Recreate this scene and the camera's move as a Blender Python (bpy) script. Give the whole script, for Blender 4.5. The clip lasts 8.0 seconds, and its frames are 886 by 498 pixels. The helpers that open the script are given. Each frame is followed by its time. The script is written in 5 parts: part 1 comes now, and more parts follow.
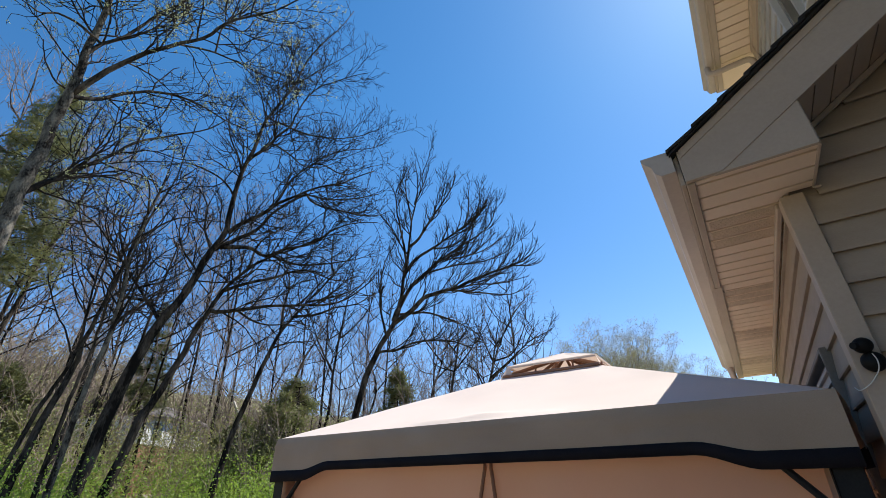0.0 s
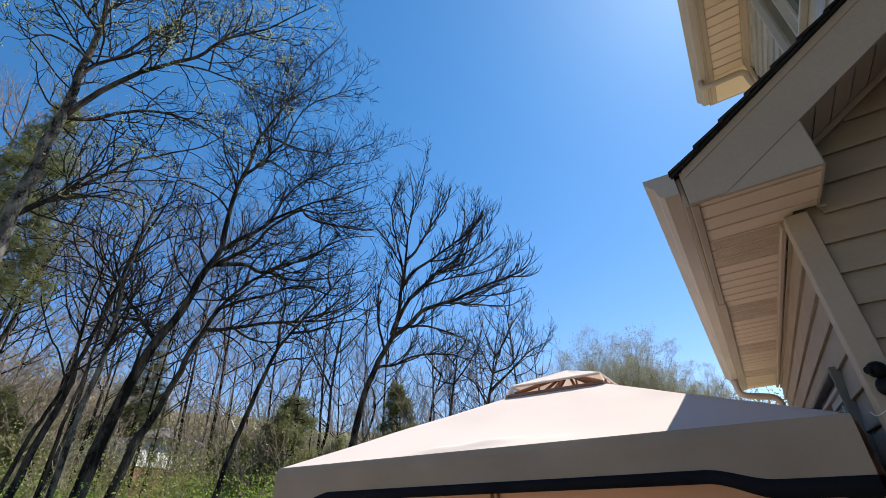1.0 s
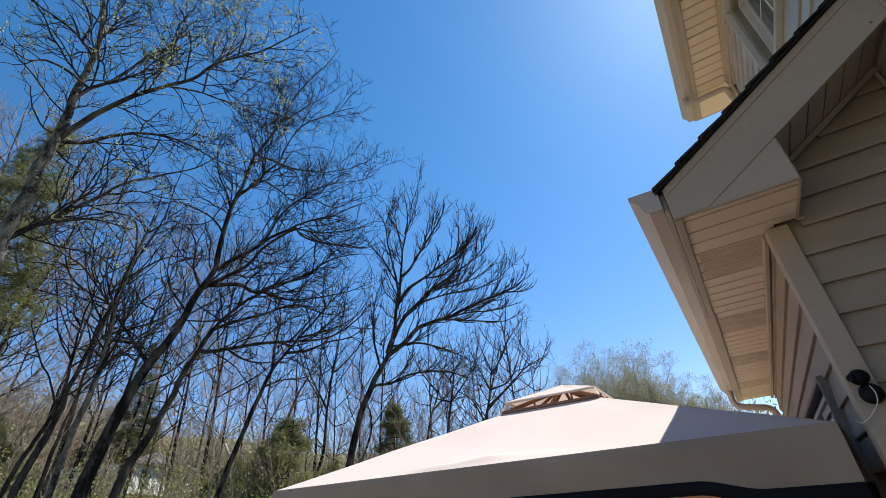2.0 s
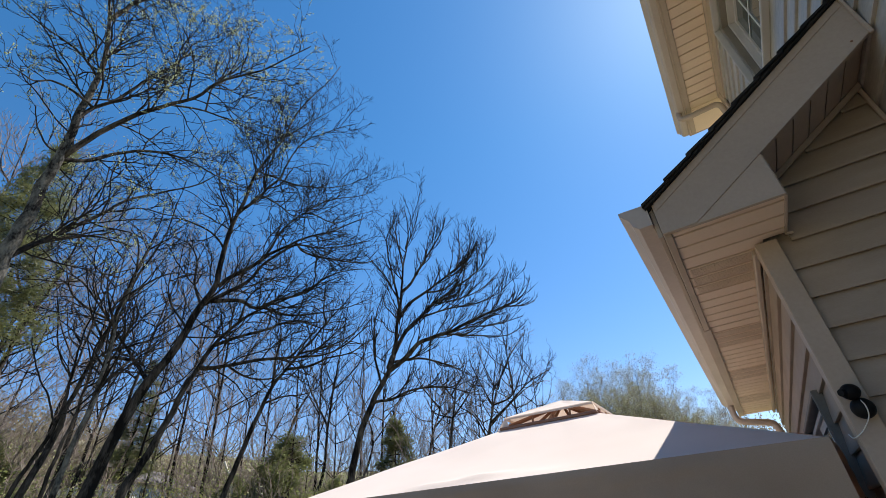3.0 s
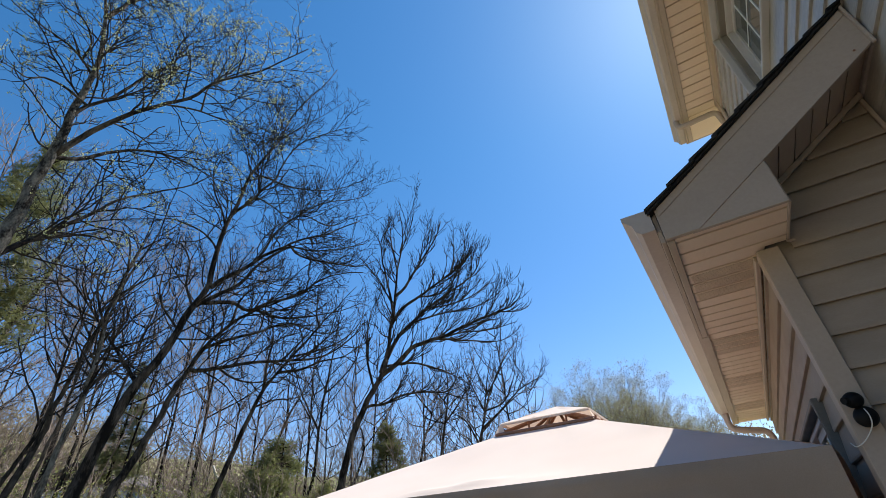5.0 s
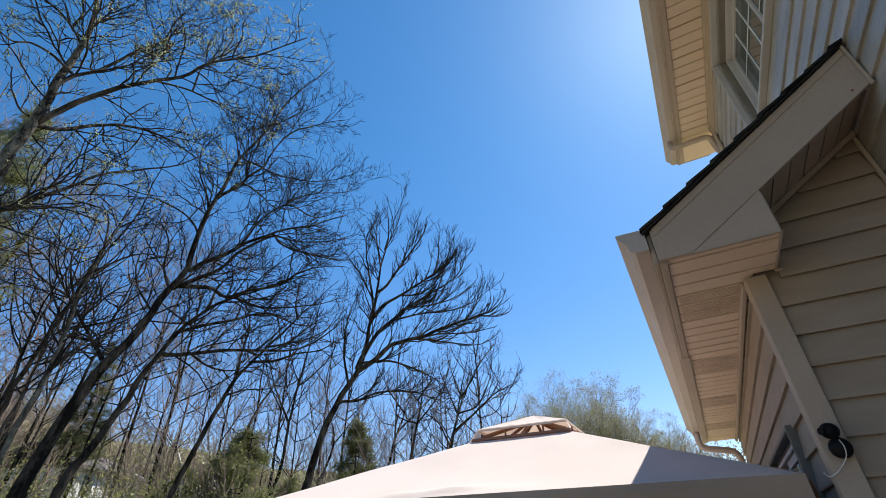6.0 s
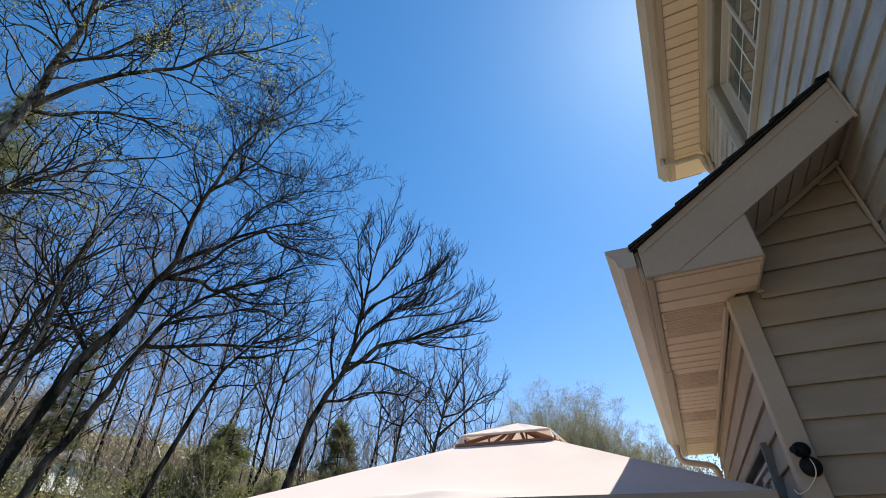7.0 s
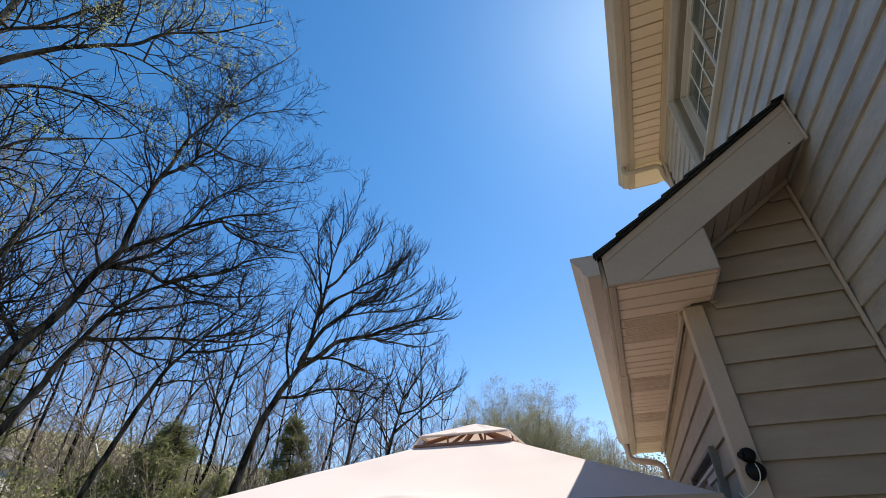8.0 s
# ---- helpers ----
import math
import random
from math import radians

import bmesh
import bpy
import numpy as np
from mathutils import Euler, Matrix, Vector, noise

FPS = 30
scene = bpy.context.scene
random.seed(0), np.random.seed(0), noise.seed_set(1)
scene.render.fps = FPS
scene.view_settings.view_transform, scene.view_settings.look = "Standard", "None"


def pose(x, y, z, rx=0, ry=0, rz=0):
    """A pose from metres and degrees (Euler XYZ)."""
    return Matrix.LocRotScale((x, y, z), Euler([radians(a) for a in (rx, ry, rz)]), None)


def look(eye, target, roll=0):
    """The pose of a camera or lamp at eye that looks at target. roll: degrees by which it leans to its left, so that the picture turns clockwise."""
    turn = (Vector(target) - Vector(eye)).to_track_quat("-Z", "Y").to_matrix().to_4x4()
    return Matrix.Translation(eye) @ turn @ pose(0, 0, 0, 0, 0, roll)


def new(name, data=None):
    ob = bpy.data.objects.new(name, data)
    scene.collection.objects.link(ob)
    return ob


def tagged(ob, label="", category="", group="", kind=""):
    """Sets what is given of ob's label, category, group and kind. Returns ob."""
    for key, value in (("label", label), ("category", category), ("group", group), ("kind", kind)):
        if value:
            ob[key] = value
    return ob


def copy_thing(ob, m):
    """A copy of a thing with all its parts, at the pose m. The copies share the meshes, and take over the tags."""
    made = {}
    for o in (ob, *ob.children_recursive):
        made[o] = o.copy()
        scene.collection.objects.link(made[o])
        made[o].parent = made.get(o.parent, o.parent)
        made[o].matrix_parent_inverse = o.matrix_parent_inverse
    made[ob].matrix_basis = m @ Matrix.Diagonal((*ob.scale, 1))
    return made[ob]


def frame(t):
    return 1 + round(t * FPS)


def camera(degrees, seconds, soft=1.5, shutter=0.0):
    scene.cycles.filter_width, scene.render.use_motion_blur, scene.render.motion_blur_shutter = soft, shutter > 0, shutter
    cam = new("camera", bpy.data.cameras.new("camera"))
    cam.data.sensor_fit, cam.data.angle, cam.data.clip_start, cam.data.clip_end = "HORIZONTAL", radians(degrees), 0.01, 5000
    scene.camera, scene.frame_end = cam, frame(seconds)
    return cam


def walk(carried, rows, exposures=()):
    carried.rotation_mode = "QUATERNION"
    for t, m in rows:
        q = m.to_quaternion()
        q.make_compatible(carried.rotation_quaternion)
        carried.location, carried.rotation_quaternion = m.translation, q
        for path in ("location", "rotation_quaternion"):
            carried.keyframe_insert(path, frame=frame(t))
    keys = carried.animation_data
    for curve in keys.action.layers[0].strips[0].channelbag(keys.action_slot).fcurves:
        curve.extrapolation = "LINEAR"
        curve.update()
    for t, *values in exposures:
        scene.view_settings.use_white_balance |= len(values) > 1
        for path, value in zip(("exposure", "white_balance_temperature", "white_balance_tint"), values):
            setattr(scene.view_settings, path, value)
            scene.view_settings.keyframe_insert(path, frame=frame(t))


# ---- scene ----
cam = camera(88.7, 8.0, soft=0.7)
PATH = [
    (0, (-0.378, -2.105, 1.726), (-1.308, -0.613, 2.68), -1.4),
    (0.5, (-0.378, -2.102, 1.766), (-1.304, -0.616, 2.732), -2.9),
    (1, (-0.395, -2.12, 1.802), (-1.297, -0.638, 2.797), -2.9),
    (1.5, (-0.387, -2.142, 1.795), (-1.264, -0.668, 2.822), -3.7),
    (3, (-0.32, -2.138, 1.784), (-1.165, -0.703, 2.893), -4.7),
    (3.5, (-0.317, -2.122, 1.786), (-1.154, -0.7, 2.916), -5.0),
    (4, (-0.324, -2.125, 1.789), (-1.151, -0.701, 2.923), -5.6),
    (4.5, (-0.335, -2.129, 1.781), (-1.164, -0.701, 2.911), -5.4),
    (6, (-0.399, -2.161, 1.812), (-1.152, -0.687, 2.934), -1.6),
    (6.5, (-0.399, -2.178, 1.8), (-1.125, -0.694, 2.927), -0.9),
    (7, (-0.386, -2.202, 1.806), (-1.103, -0.719, 2.94), 0.3),
    (7.5, (-0.387, -2.207, 1.828), (-1.096, -0.724, 2.968), 1.2),
    (8, (-0.412, -2.204, 1.846), (-0.978, -0.647, 2.966), -1.1),
]
walk(cam, [(t, look(eye, target, roll)) for t, eye, target, roll in PATH], [(0, 0.78)])

# ---- light ----
SUN = Vector((0.212, 0.6, 0.87)).normalized()
elevation = math.asin(SUN.z)
azimuth = math.atan2(SUN.x, SUN.y)
world = bpy.data.worlds.new("sky")
scene.world = world
world.use_nodes = True
wn = world.node_tree.nodes
sky = wn.new("ShaderNodeTexSky")
sky.sky_type = "NISHITA"
sky.sun_disc = False
sky.sun_elevation = elevation
sky.sun_rotation = azimuth
sky.altitude = 100
sky.air_density = 1.0
sky.dust_density = 0.2
sky.ozone_density = 1.0
wn["Background"].inputs["Strength"].default_value = 0.111
rich = wn.new("ShaderNodeHueSaturation")
rich.inputs["Saturation"].default_value = 1.3
rich.inputs["Hue"].default_value = 0.499
world.node_tree.links.new(sky.outputs["Color"], rich.inputs["Color"])
gain = wn.new("ShaderNodeMix")
gain.data_type, gain.blend_type = "RGBA", "MULTIPLY"
gain.inputs["Factor"].default_value = 1.0
# the blue pales towards the horizon
way = wn.new("ShaderNodeTexCoord")
split = wn.new("ShaderNodeSeparateXYZ")
pale = wn.new("ShaderNodeValToRGB")
pale.color_ramp.elements[0].position, pale.color_ramp.elements[1].position = 0.22, 0.72
pale.color_ramp.elements[0].color = (0.97, 0.87, 0.92, 1)
pale.color_ramp.elements[1].color = (0.74, 0.95, 0.98, 1)
world.node_tree.links.new(way.outputs["Generated"], split.inputs[0])
world.node_tree.links.new(split.outputs["Z"], pale.inputs["Fac"])
world.node_tree.links.new(pale.outputs["Color"], gain.inputs[7])
world.node_tree.links.new(rich.outputs["Color"], gain.inputs[6])
world.node_tree.links.new(gain.outputs[2], wn["Background"].inputs["Color"])
sun_data = bpy.data.lights.new("sun", "SUN")
sun_data.energy = 5.4
sun_data.angle = radians(0.5)
sun_data.color = (1.0, 0.95, 0.88)
sun = new("sun", sun_data)
sun.matrix_world = look(SUN * 50, (0, 0, 0))


# ---- materials ----
def material(name, rough=0.6, metal=0.0):
    m = bpy.data.materials.new(name)
    m.use_nodes = True
    b = m.node_tree.nodes["Principled BSDF"]
    b.inputs["Roughness"].default_value = rough
    b.inputs["Metallic"].default_value = metal
    return m, m.node_tree.nodes, m.node_tree.links, b


def mottled(name, dark, light, scale=4.0, fine=60.0, rough=0.6, bump=0.1, stretch=(1, 1, 1), vary=0.0, metal=0.0, depth=0.004, spread=(0.3, 0.7)):
    """Two scales of noise between two colours, with a fine relief."""
    m, n, l, b = material(name, rough, metal)
    co = n.new("ShaderNodeTexCoord")
    mp = n.new("ShaderNodeMapping")
    mp.inputs["Scale"].default_value = stretch
    l.new(co.outputs["Object"], mp.inputs["Vector"])
    big = n.new("ShaderNodeTexNoise")
    big.inputs["Scale"].default_value = scale
    big.inputs["Detail"].default_value = 5
    l.new(mp.outputs["Vector"], big.inputs["Vector"])
    small = n.new("ShaderNodeTexNoise")
    small.inputs["Scale"].default_value = fine
    small.inputs["Detail"].default_value = 3
    l.new(mp.outputs["Vector"], small.inputs["Vector"])
    mix = n.new("ShaderNodeMath")
    mix.operation = "MULTIPLY_ADD"
    mix.inputs[1].default_value = 0.3
    l.new(small.outputs["Fac"], mix.inputs[0])
    part_big = n.new("ShaderNodeMath")
    part_big.operation = "MULTIPLY"
    part_big.inputs[1].default_value = 0.7
    l.new(big.outputs["Fac"], part_big.inputs[0])
    l.new(part_big.outputs[0], mix.inputs[2])
    value = mix.outputs[0]
    if vary:
        info = n.new("ShaderNodeObjectInfo")
        add = n.new("ShaderNodeMath")
        add.operation = "MULTIPLY_ADD"
        add.inputs[1].default_value = vary
        l.new(info.outputs["Random"], add.inputs[0])
        l.new(value, add.inputs[2])
        shift = n.new("ShaderNodeMath")
        shift.operation = "SUBTRACT"
        shift.inputs[1].default_value = vary / 2
        l.new(add.outputs[0], shift.inputs[0])
        value = shift.outputs[0]
    ramp = n.new("ShaderNodeValToRGB")
    ramp.color_ramp.elements[0].position, ramp.color_ramp.elements[1].position = spread
    ramp.color_ramp.elements[0].color = (*dark, 1)
    ramp.color_ramp.elements[1].color = (*light, 1)
    l.new(value, ramp.inputs["Fac"])
    l.new(ramp.outputs["Color"], b.inputs["Base Color"])
    if bump:
        bp = n.new("ShaderNodeBump")
        bp.inputs["Strength"].default_value = bump
        bp.inputs["Distance"].default_value = depth
        l.new(small.outputs["Fac"], bp.inputs["Height"])
        l.new(bp.outputs["Normal"], b.inputs["Normal"])
    return m


def see_through(m, share, colour):
    """Cloth or leaf: part of the light passes through."""
    n, l = m.node_tree.nodes, m.node_tree.links
    t = n.new("ShaderNodeBsdfTranslucent")
    t.inputs["Color"].default_value = (*colour, 1)
    mix = n.new("ShaderNodeMixShader")
    mix.inputs["Fac"].default_value = share
    l.new(n["Principled BSDF"].outputs[0], mix.inputs[1])
    l.new(t.outputs[0], mix.inputs[2])
    l.new(mix.outputs[0], n["Material Output"].inputs["Surface"])
    return m


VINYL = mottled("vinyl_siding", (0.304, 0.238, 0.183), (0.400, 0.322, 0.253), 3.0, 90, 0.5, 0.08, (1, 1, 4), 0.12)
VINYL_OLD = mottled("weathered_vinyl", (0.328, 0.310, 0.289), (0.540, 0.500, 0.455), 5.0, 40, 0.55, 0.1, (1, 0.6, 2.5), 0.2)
SOFFIT = mottled("soffit_vinyl", (0.72, 0.56, 0.425), (0.80, 0.64, 0.49), 2.0, 60, 0.5, 0.05)
TRIM = mottled("painted_aluminium_trim", (0.396, 0.312, 0.246), (0.482, 0.388, 0.313), 2.5, 80, 0.45, 0.06, (1, 1, 1), 0.08)
GUTTER = mottled("gutter_enamel", (0.444, 0.380, 0.333), (0.540, 0.465, 0.411), 3.0, 50, 0.35, 0.05)
VENT = mottled("perforated_vent", (0.58, 0.45, 0.34), (0.72, 0.58, 0.44), 10, 220, 0.6, 0.3)
SHINGLE = mottled("asphalt_shingle", (0.012, 0.012, 0.013), (0.045, 0.042, 0.04), 8, 160, 0.95, 0.6, vary=0.3)
# canopy canvas, lightened so its colour carries some of the sun's glare
CANVAS = see_through(mottled("beige_canvas", (0.69, 0.605, 0.555), (0.78, 0.695, 0.64), 1.6, 260, 0.9, 0.12, depth=0.002), 0.27, (0.78, 0.60, 0.47))
# same canvas as the canopy, with the valance's shade put into its colour
VALANCE = see_through(mottled("shaded_beige_canvas", (0.335, 0.25, 0.185), (0.44, 0.338, 0.258), 2.2, 240, 0.92, 0.2, depth=0.003), 0.03, (0.7, 0.55, 0.42))
GREY_METAL = mottled("grey_storm_frame", (0.12, 0.105, 0.09), (0.20, 0.175, 0.15), 5, 90, 0.5, 0.05)
CURTAIN = see_through(mottled("peach_curtain", (0.60, 0.42, 0.31), (0.68, 0.49, 0.37), 2.0, 300, 0.9, 0.1, depth=0.002), 0.45, (0.75, 0.5, 0.36))
BLACK_CLOTH = mottled("black_trim_cloth", (0.010, 0.009, 0.012), (0.02, 0.018, 0.022), 5, 200, 0.9, 0.1)
BLACK_METAL = mottled("black_powder_coat", (0.012, 0.012, 0.013), (0.03, 0.03, 0.03), 6, 150, 0.45, 0.1)
BROWN_METAL = mottled("brown_frame_paint", (0.22, 0.10, 0.06), (0.30, 0.15, 0.09), 6, 150, 0.5, 0.1)
BLACK_PLASTIC = mottled("black_plastic", (0.006, 0.006, 0.007), (0.014, 0.014, 0.014), 6, 200, 0.5, 0.05)
WHITE_CABLE = mottled("white_cable", (0.62, 0.6, 0.56), (0.72, 0.7, 0.66), 8, 60, 0.5, 0.0)
WINDOW_FRAME = mottled("window_vinyl", (0.444, 0.420, 0.400), (0.540, 0.510, 0.488), 3, 70, 0.45, 0.05)
TAUPE = mottled("taupe_jamb_paint", (0.17, 0.145, 0.115), (0.26, 0.225, 0.18), 4, 80, 0.5, 0.08)
GRILLE = mottled("white_grille", (0.66, 0.66, 0.64), (0.76, 0.76, 0.74), 3, 70, 0.45, 0.0)
# tan chosen for the warm light that the unseen slab throws up
PATIO = mottled("tan_bounce_slab", (0.17, 0.12, 0.085), (0.27, 0.20, 0.145), 1.2, 60, 0.9, 0.4)
BARK_GREY = mottled("grey_bark", (0.012, 0.010, 0.009), (0.15, 0.14, 0.122), 5.0, 30, 0.9, 0.9, (1, 1, 0.5), depth=0.03, spread=(0.4, 0.62))
# backlit shade put into the near-black tone, sunlit streaks into the pale one
BARK_DARK = mottled("backlit_dark_bark", (0.009, 0.0075, 0.0065), (0.11, 0.09, 0.076), 4.0, 26, 0.95, 0.9, (1, 1, 0.3), depth=0.03, spread=(0.43, 0.68))
# twigs darkened the same way, as silhouettes against the sky
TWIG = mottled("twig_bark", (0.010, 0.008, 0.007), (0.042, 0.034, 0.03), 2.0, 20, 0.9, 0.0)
DEAD_WOOD = mottled("bleached_dead_wood", (0.42, 0.38, 0.33), (0.62, 0.57, 0.5), 3.0, 30, 0.9, 0.4)
TWIG_PALE = mottled("pale_twig_bark", (0.15, 0.115, 0.10), (0.30, 0.24, 0.205), 2.0, 20, 0.9, 0.0)


def leafy(name, dark, light, share=0.4):
    m, n, l, b = material(name, 0.55)
    geo = n.new("ShaderNodeNewGeometry")
    ramp = n.new("ShaderNodeValToRGB")
    ramp.color_ramp.elements[0].color = (*dark, 1)
    ramp.color_ramp.elements[1].color = (*light, 1)
    l.new(geo.outputs["Random Per Island"], ramp.inputs["Fac"])
    l.new(ramp.outputs["Color"], b.inputs["Base Color"])
    mid = [(a + c) / 2 for a, c in zip(dark, light)]
    return see_through(m, share, mid)


BUD = leafy("young_leaf", (0.26, 0.29, 0.10), (0.55, 0.55, 0.32), 0.5)
BUD_PALE = leafy("pale_young_leaf", (0.18, 0.175, 0.085), (0.38, 0.365, 0.205), 0.4)
NEEDLE = leafy("pine_needle", (0.085, 0.105, 0.04), (0.25, 0.25, 0.10), 0.45)
SHRUB = leafy("shrub_leaf", (0.14, 0.25, 0.03), (0.36, 0.47, 0.08), 0.5)
GREEN_BRUSH = leafy("olive_green_brush", (0.12, 0.15, 0.045), (0.33, 0.34, 0.12), 0.45)
UNDERGROWTH = leafy("olive_undergrowth", (0.20, 0.175, 0.08), (0.42, 0.385, 0.165), 0.45)
FAR_LEAF = leafy("far_wood_leaf", (0.15, 0.125, 0.075), (0.34, 0.29, 0.18), 0.4)
FOREST_FLOOR = mottled("leaf_litter_and_grass", (0.24, 0.17, 0.11), (0.16, 0.21, 0.06), 0.5, 9, 0.95, 0.8, depth=0.05)
BRICK = mottled("far_red_brick", (0.22, 0.09, 0.06), (0.32, 0.14, 0.10), 2, 20, 0.9, 0.3)
WHITE_PAINT = mottled("far_white_siding", (0.66, 0.66, 0.66), (0.76, 0.76, 0.76), 2, 20, 0.7, 0.1)
FAR_ROOF = mottled("far_roof_shingle", (0.07, 0.06, 0.055), (0.13, 0.11, 0.10), 3, 30, 0.95, 0.3)
m, n, l, b = material("window_glass", 0.02)
b.inputs["Base Color"].default_value = (0.09, 0.105, 0.10, 1)
b.inputs["Specular IOR Level"].default_value = 0.9
GLASS = m
for cloth in (SHINGLE, BLACK_PLASTIC, BLACK_METAL, TRIM, VINYL, SOFFIT, GUTTER, VENT, WINDOW_FRAME, BLACK_CLOTH, CANVAS, VALANCE, CURTAIN, BARK_GREY, BARK_DARK, TWIG, TWIG_PALE):
    cloth.node_tree.nodes["Principled BSDF"].inputs["Specular IOR Level"].default_value = 0.12


# ---- building helpers ----
def adopt(ob, parent):
    """Hangs a part, built in place, under its thing."""
    ob.parent = parent
    if parent.type == "EMPTY":
        ob.matrix_parent_inverse = parent.matrix_basis.inverted()


def part(name, bm, mat, parent=None, label="", smooth=False, bevel=0.0):
    if bevel:
        bmesh.ops.bevel(bm, geom=list(bm.edges), offset=bevel, segments=1, affect="EDGES", clamp_overlap=True)
    me = bpy.data.meshes.new(name)
    bmesh.ops.recalc_face_normals(bm, faces=list(bm.faces))
    bm.to_mesh(me)
    bm.free()
    me.materials.append(mat)
    if smooth:
        me.polygons.foreach_set("use_smooth", [True] * len(me.polygons))
    ob = new(name, me)
    if parent:
        adopt(ob, parent)
    if label:
        ob["label"] = label
    return ob


def raw(name, verts, faces, mat, parent=None, label="", smooth=False):
    me = bpy.data.meshes.new(name)
    me.from_pydata(verts, [], faces)
    me.update()
    me.materials.append(mat)
    if smooth:
        me.polygons.foreach_set("use_smooth", [True] * len(me.polygons))
    ob = new(name, me)
    if parent:
        adopt(ob, parent)
    if label:
        ob["label"] = label
    return ob


def add_box(bm, lo, hi):
    r = bmesh.ops.create_cube(bm, size=1)
    c = [(a + z) / 2 for a, z in zip(lo, hi)]
    s = [z - a for a, z in zip(lo, hi)]
    for v in r["verts"]:
        v.co = Vector((c[0] + v.co.x * s[0], c[1] + v.co.y * s[1], c[2] + v.co.z * s[2]))


def box(lo, hi):
    bm = bmesh.new()
    add_box(bm, lo, hi)
    return bm


def prism(profile, axis, a, b, bm=None):
    """A closed outline of (p, q) swept from a to b along axis: x sweeps (y, z), y sweeps (x, z), z sweeps (x, y)."""
    bm = bm or bmesh.new()
    put = {"x": lambda p, q, t: (t, p, q), "y": lambda p, q, t: (p, t, q), "z": lambda p, q, t: (p, q, t)}[axis]
    one = [bm.verts.new(put(p, q, a)) for p, q in profile]
    two = [bm.verts.new(put(p, q, b)) for p, q in profile]
    n = len(profile)
    for i in range(n):
        bm.faces.new((one[i], one[(i + 1) % n], two[(i + 1) % n], two[i]))
    bm.faces.new(one[::-1])
    bm.faces.new(two)
    return bm


def tube(points, radii, sides=8):
    """One round bar along points."""
    P = np.array([points], float)
    R = np.array([radii if hasattr(radii, "__len__") else [radii] * len(points)], float)
    return tubes(P, R, sides)


def tubes(P, R, sides):
    """Round bars, all with the same count of points: verts and faces."""
    n, m, _ = P.shape
    T = np.gradient(P, axis=1)
    T /= np.linalg.norm(T, axis=2, keepdims=True) + 1e-9
    ref = np.zeros_like(T)
    steep = np.abs(T[:, :1, 2:3]) > 0.8
    ref[..., 0] = np.where(steep[..., 0], 1, 0)
    ref[..., 2] = np.where(steep[..., 0], 0, 1)
    U = np.cross(T, ref)
    U /= np.linalg.norm(U, axis=2, keepdims=True) + 1e-9
    V = np.cross(T, U)
    a = np.arange(sides) * 2 * np.pi / sides
    ring = U[:, :, None, :] * np.cos(a)[None, None, :, None] + V[:, :, None, :] * np.sin(a)[None, None, :, None]
    verts = (P[:, :, None, :] + ring * R[:, :, None, None]).reshape(-1, 3)
    base = (np.arange(n) * m * sides)[:, None, None] + (np.arange(m - 1) * sides)[None, :, None]
    j = np.arange(sides)[None, None, :]
    k = (np.arange(sides) + 1) % sides
    k = k[None, None, :]
    quads = np.stack([base + j, base + k, base + sides + k, base + sides + j], axis=-1).reshape(-1, 4)
    faces = quads.tolist()
    ends = np.arange(n) * m * sides
    for e in ends.tolist() if n < 60 else []:
        faces.append(list(range(e + sides - 1, e - 1, -1)))
        faces.append(list(range(e + (m - 1) * sides, e + m * sides)))
    return verts.tolist(), faces


def spline(points, count):
    """A smooth line through points."""
    p = np.array(points, float)
    p = np.vstack([2 * p[0] - p[1], p, 2 * p[-1] - p[-2]])
    spans = len(p) - 3
    out = []
    for t in np.linspace(0, spans - 1e-6, count):
        i = int(t)
        f = t - i
        a, b, c, d = p[i:i + 4]
        out.append(0.5 * (2 * b + (c - a) * f + (2 * a - 5 * b + 4 * c - d) * f * f + (3 * b - a - 3 * c + d) * f ** 3))
    return np.array(out)


def empty(name, at, label, category, group=""):
    ob = new(name)
    ob.location = at
    return tagged(ob, label, category, group)


# ---- ground ----
def ground_height(x, y):
    """Level yard that climbs into a wooded bank."""
    far = max(0.0, -x - 9.0, (y - 9.0) * 0.9)
    rise = 0.05 * far + 0.0012 * far * far if far < 60 else 3.0 + 4.32 + (far - 60) * 0.03
    return rise + 0.3 * min(30.0, max(0.0, -x - 36.0)) - 0.02


def build_ground():
    rings = [0, 2, 4, 6, 8, 10, 12, 14, 17, 20, 24, 28, 33, 36, 39, 42, 46, 50, 55, 62, 70, 82, 100, 200, 500, 1500, 4000]
    spokes = 96
    verts, faces = [(0, 0, -0.02)], []
    for r in rings[1:]:
        for k in range(spokes):
            a = 2 * math.pi * k / spokes
            x, y = r * math.cos(a), r * math.sin(a)
            bump = 0.15 * noise.noise((x * 0.2, y * 0.2, 0)) if 9 < r < 100 else 0
            verts.append((x, y, ground_height(x, y) + bump if r < 300 else ground_height(x / r * 100, y / r * 100)))
    for k in range(spokes):
        faces.append((0, 1 + k, 1 + (k + 1) % spokes))
    for i in range(len(rings) - 2):
        for k in range(spokes):
            a, b = 1 + i * spokes, 1 + (i + 1) * spokes
            faces.append((a + k, b + k, b + (k + 1) % spokes, a + (k + 1) % spokes))
    ob = raw("ground", verts, faces, FOREST_FLOOR, smooth=True)
    tagged(ob, "grassy yard climbing into a wooded bank of leaf litter", "ground", kind="structure")


build_ground()
# added below the view, as a warm reflector for walls and soffits
patio = part("patio", box((-6, -7, -0.1), (0.6, 4.5, 0.0)), PATIO, bevel=0.01)
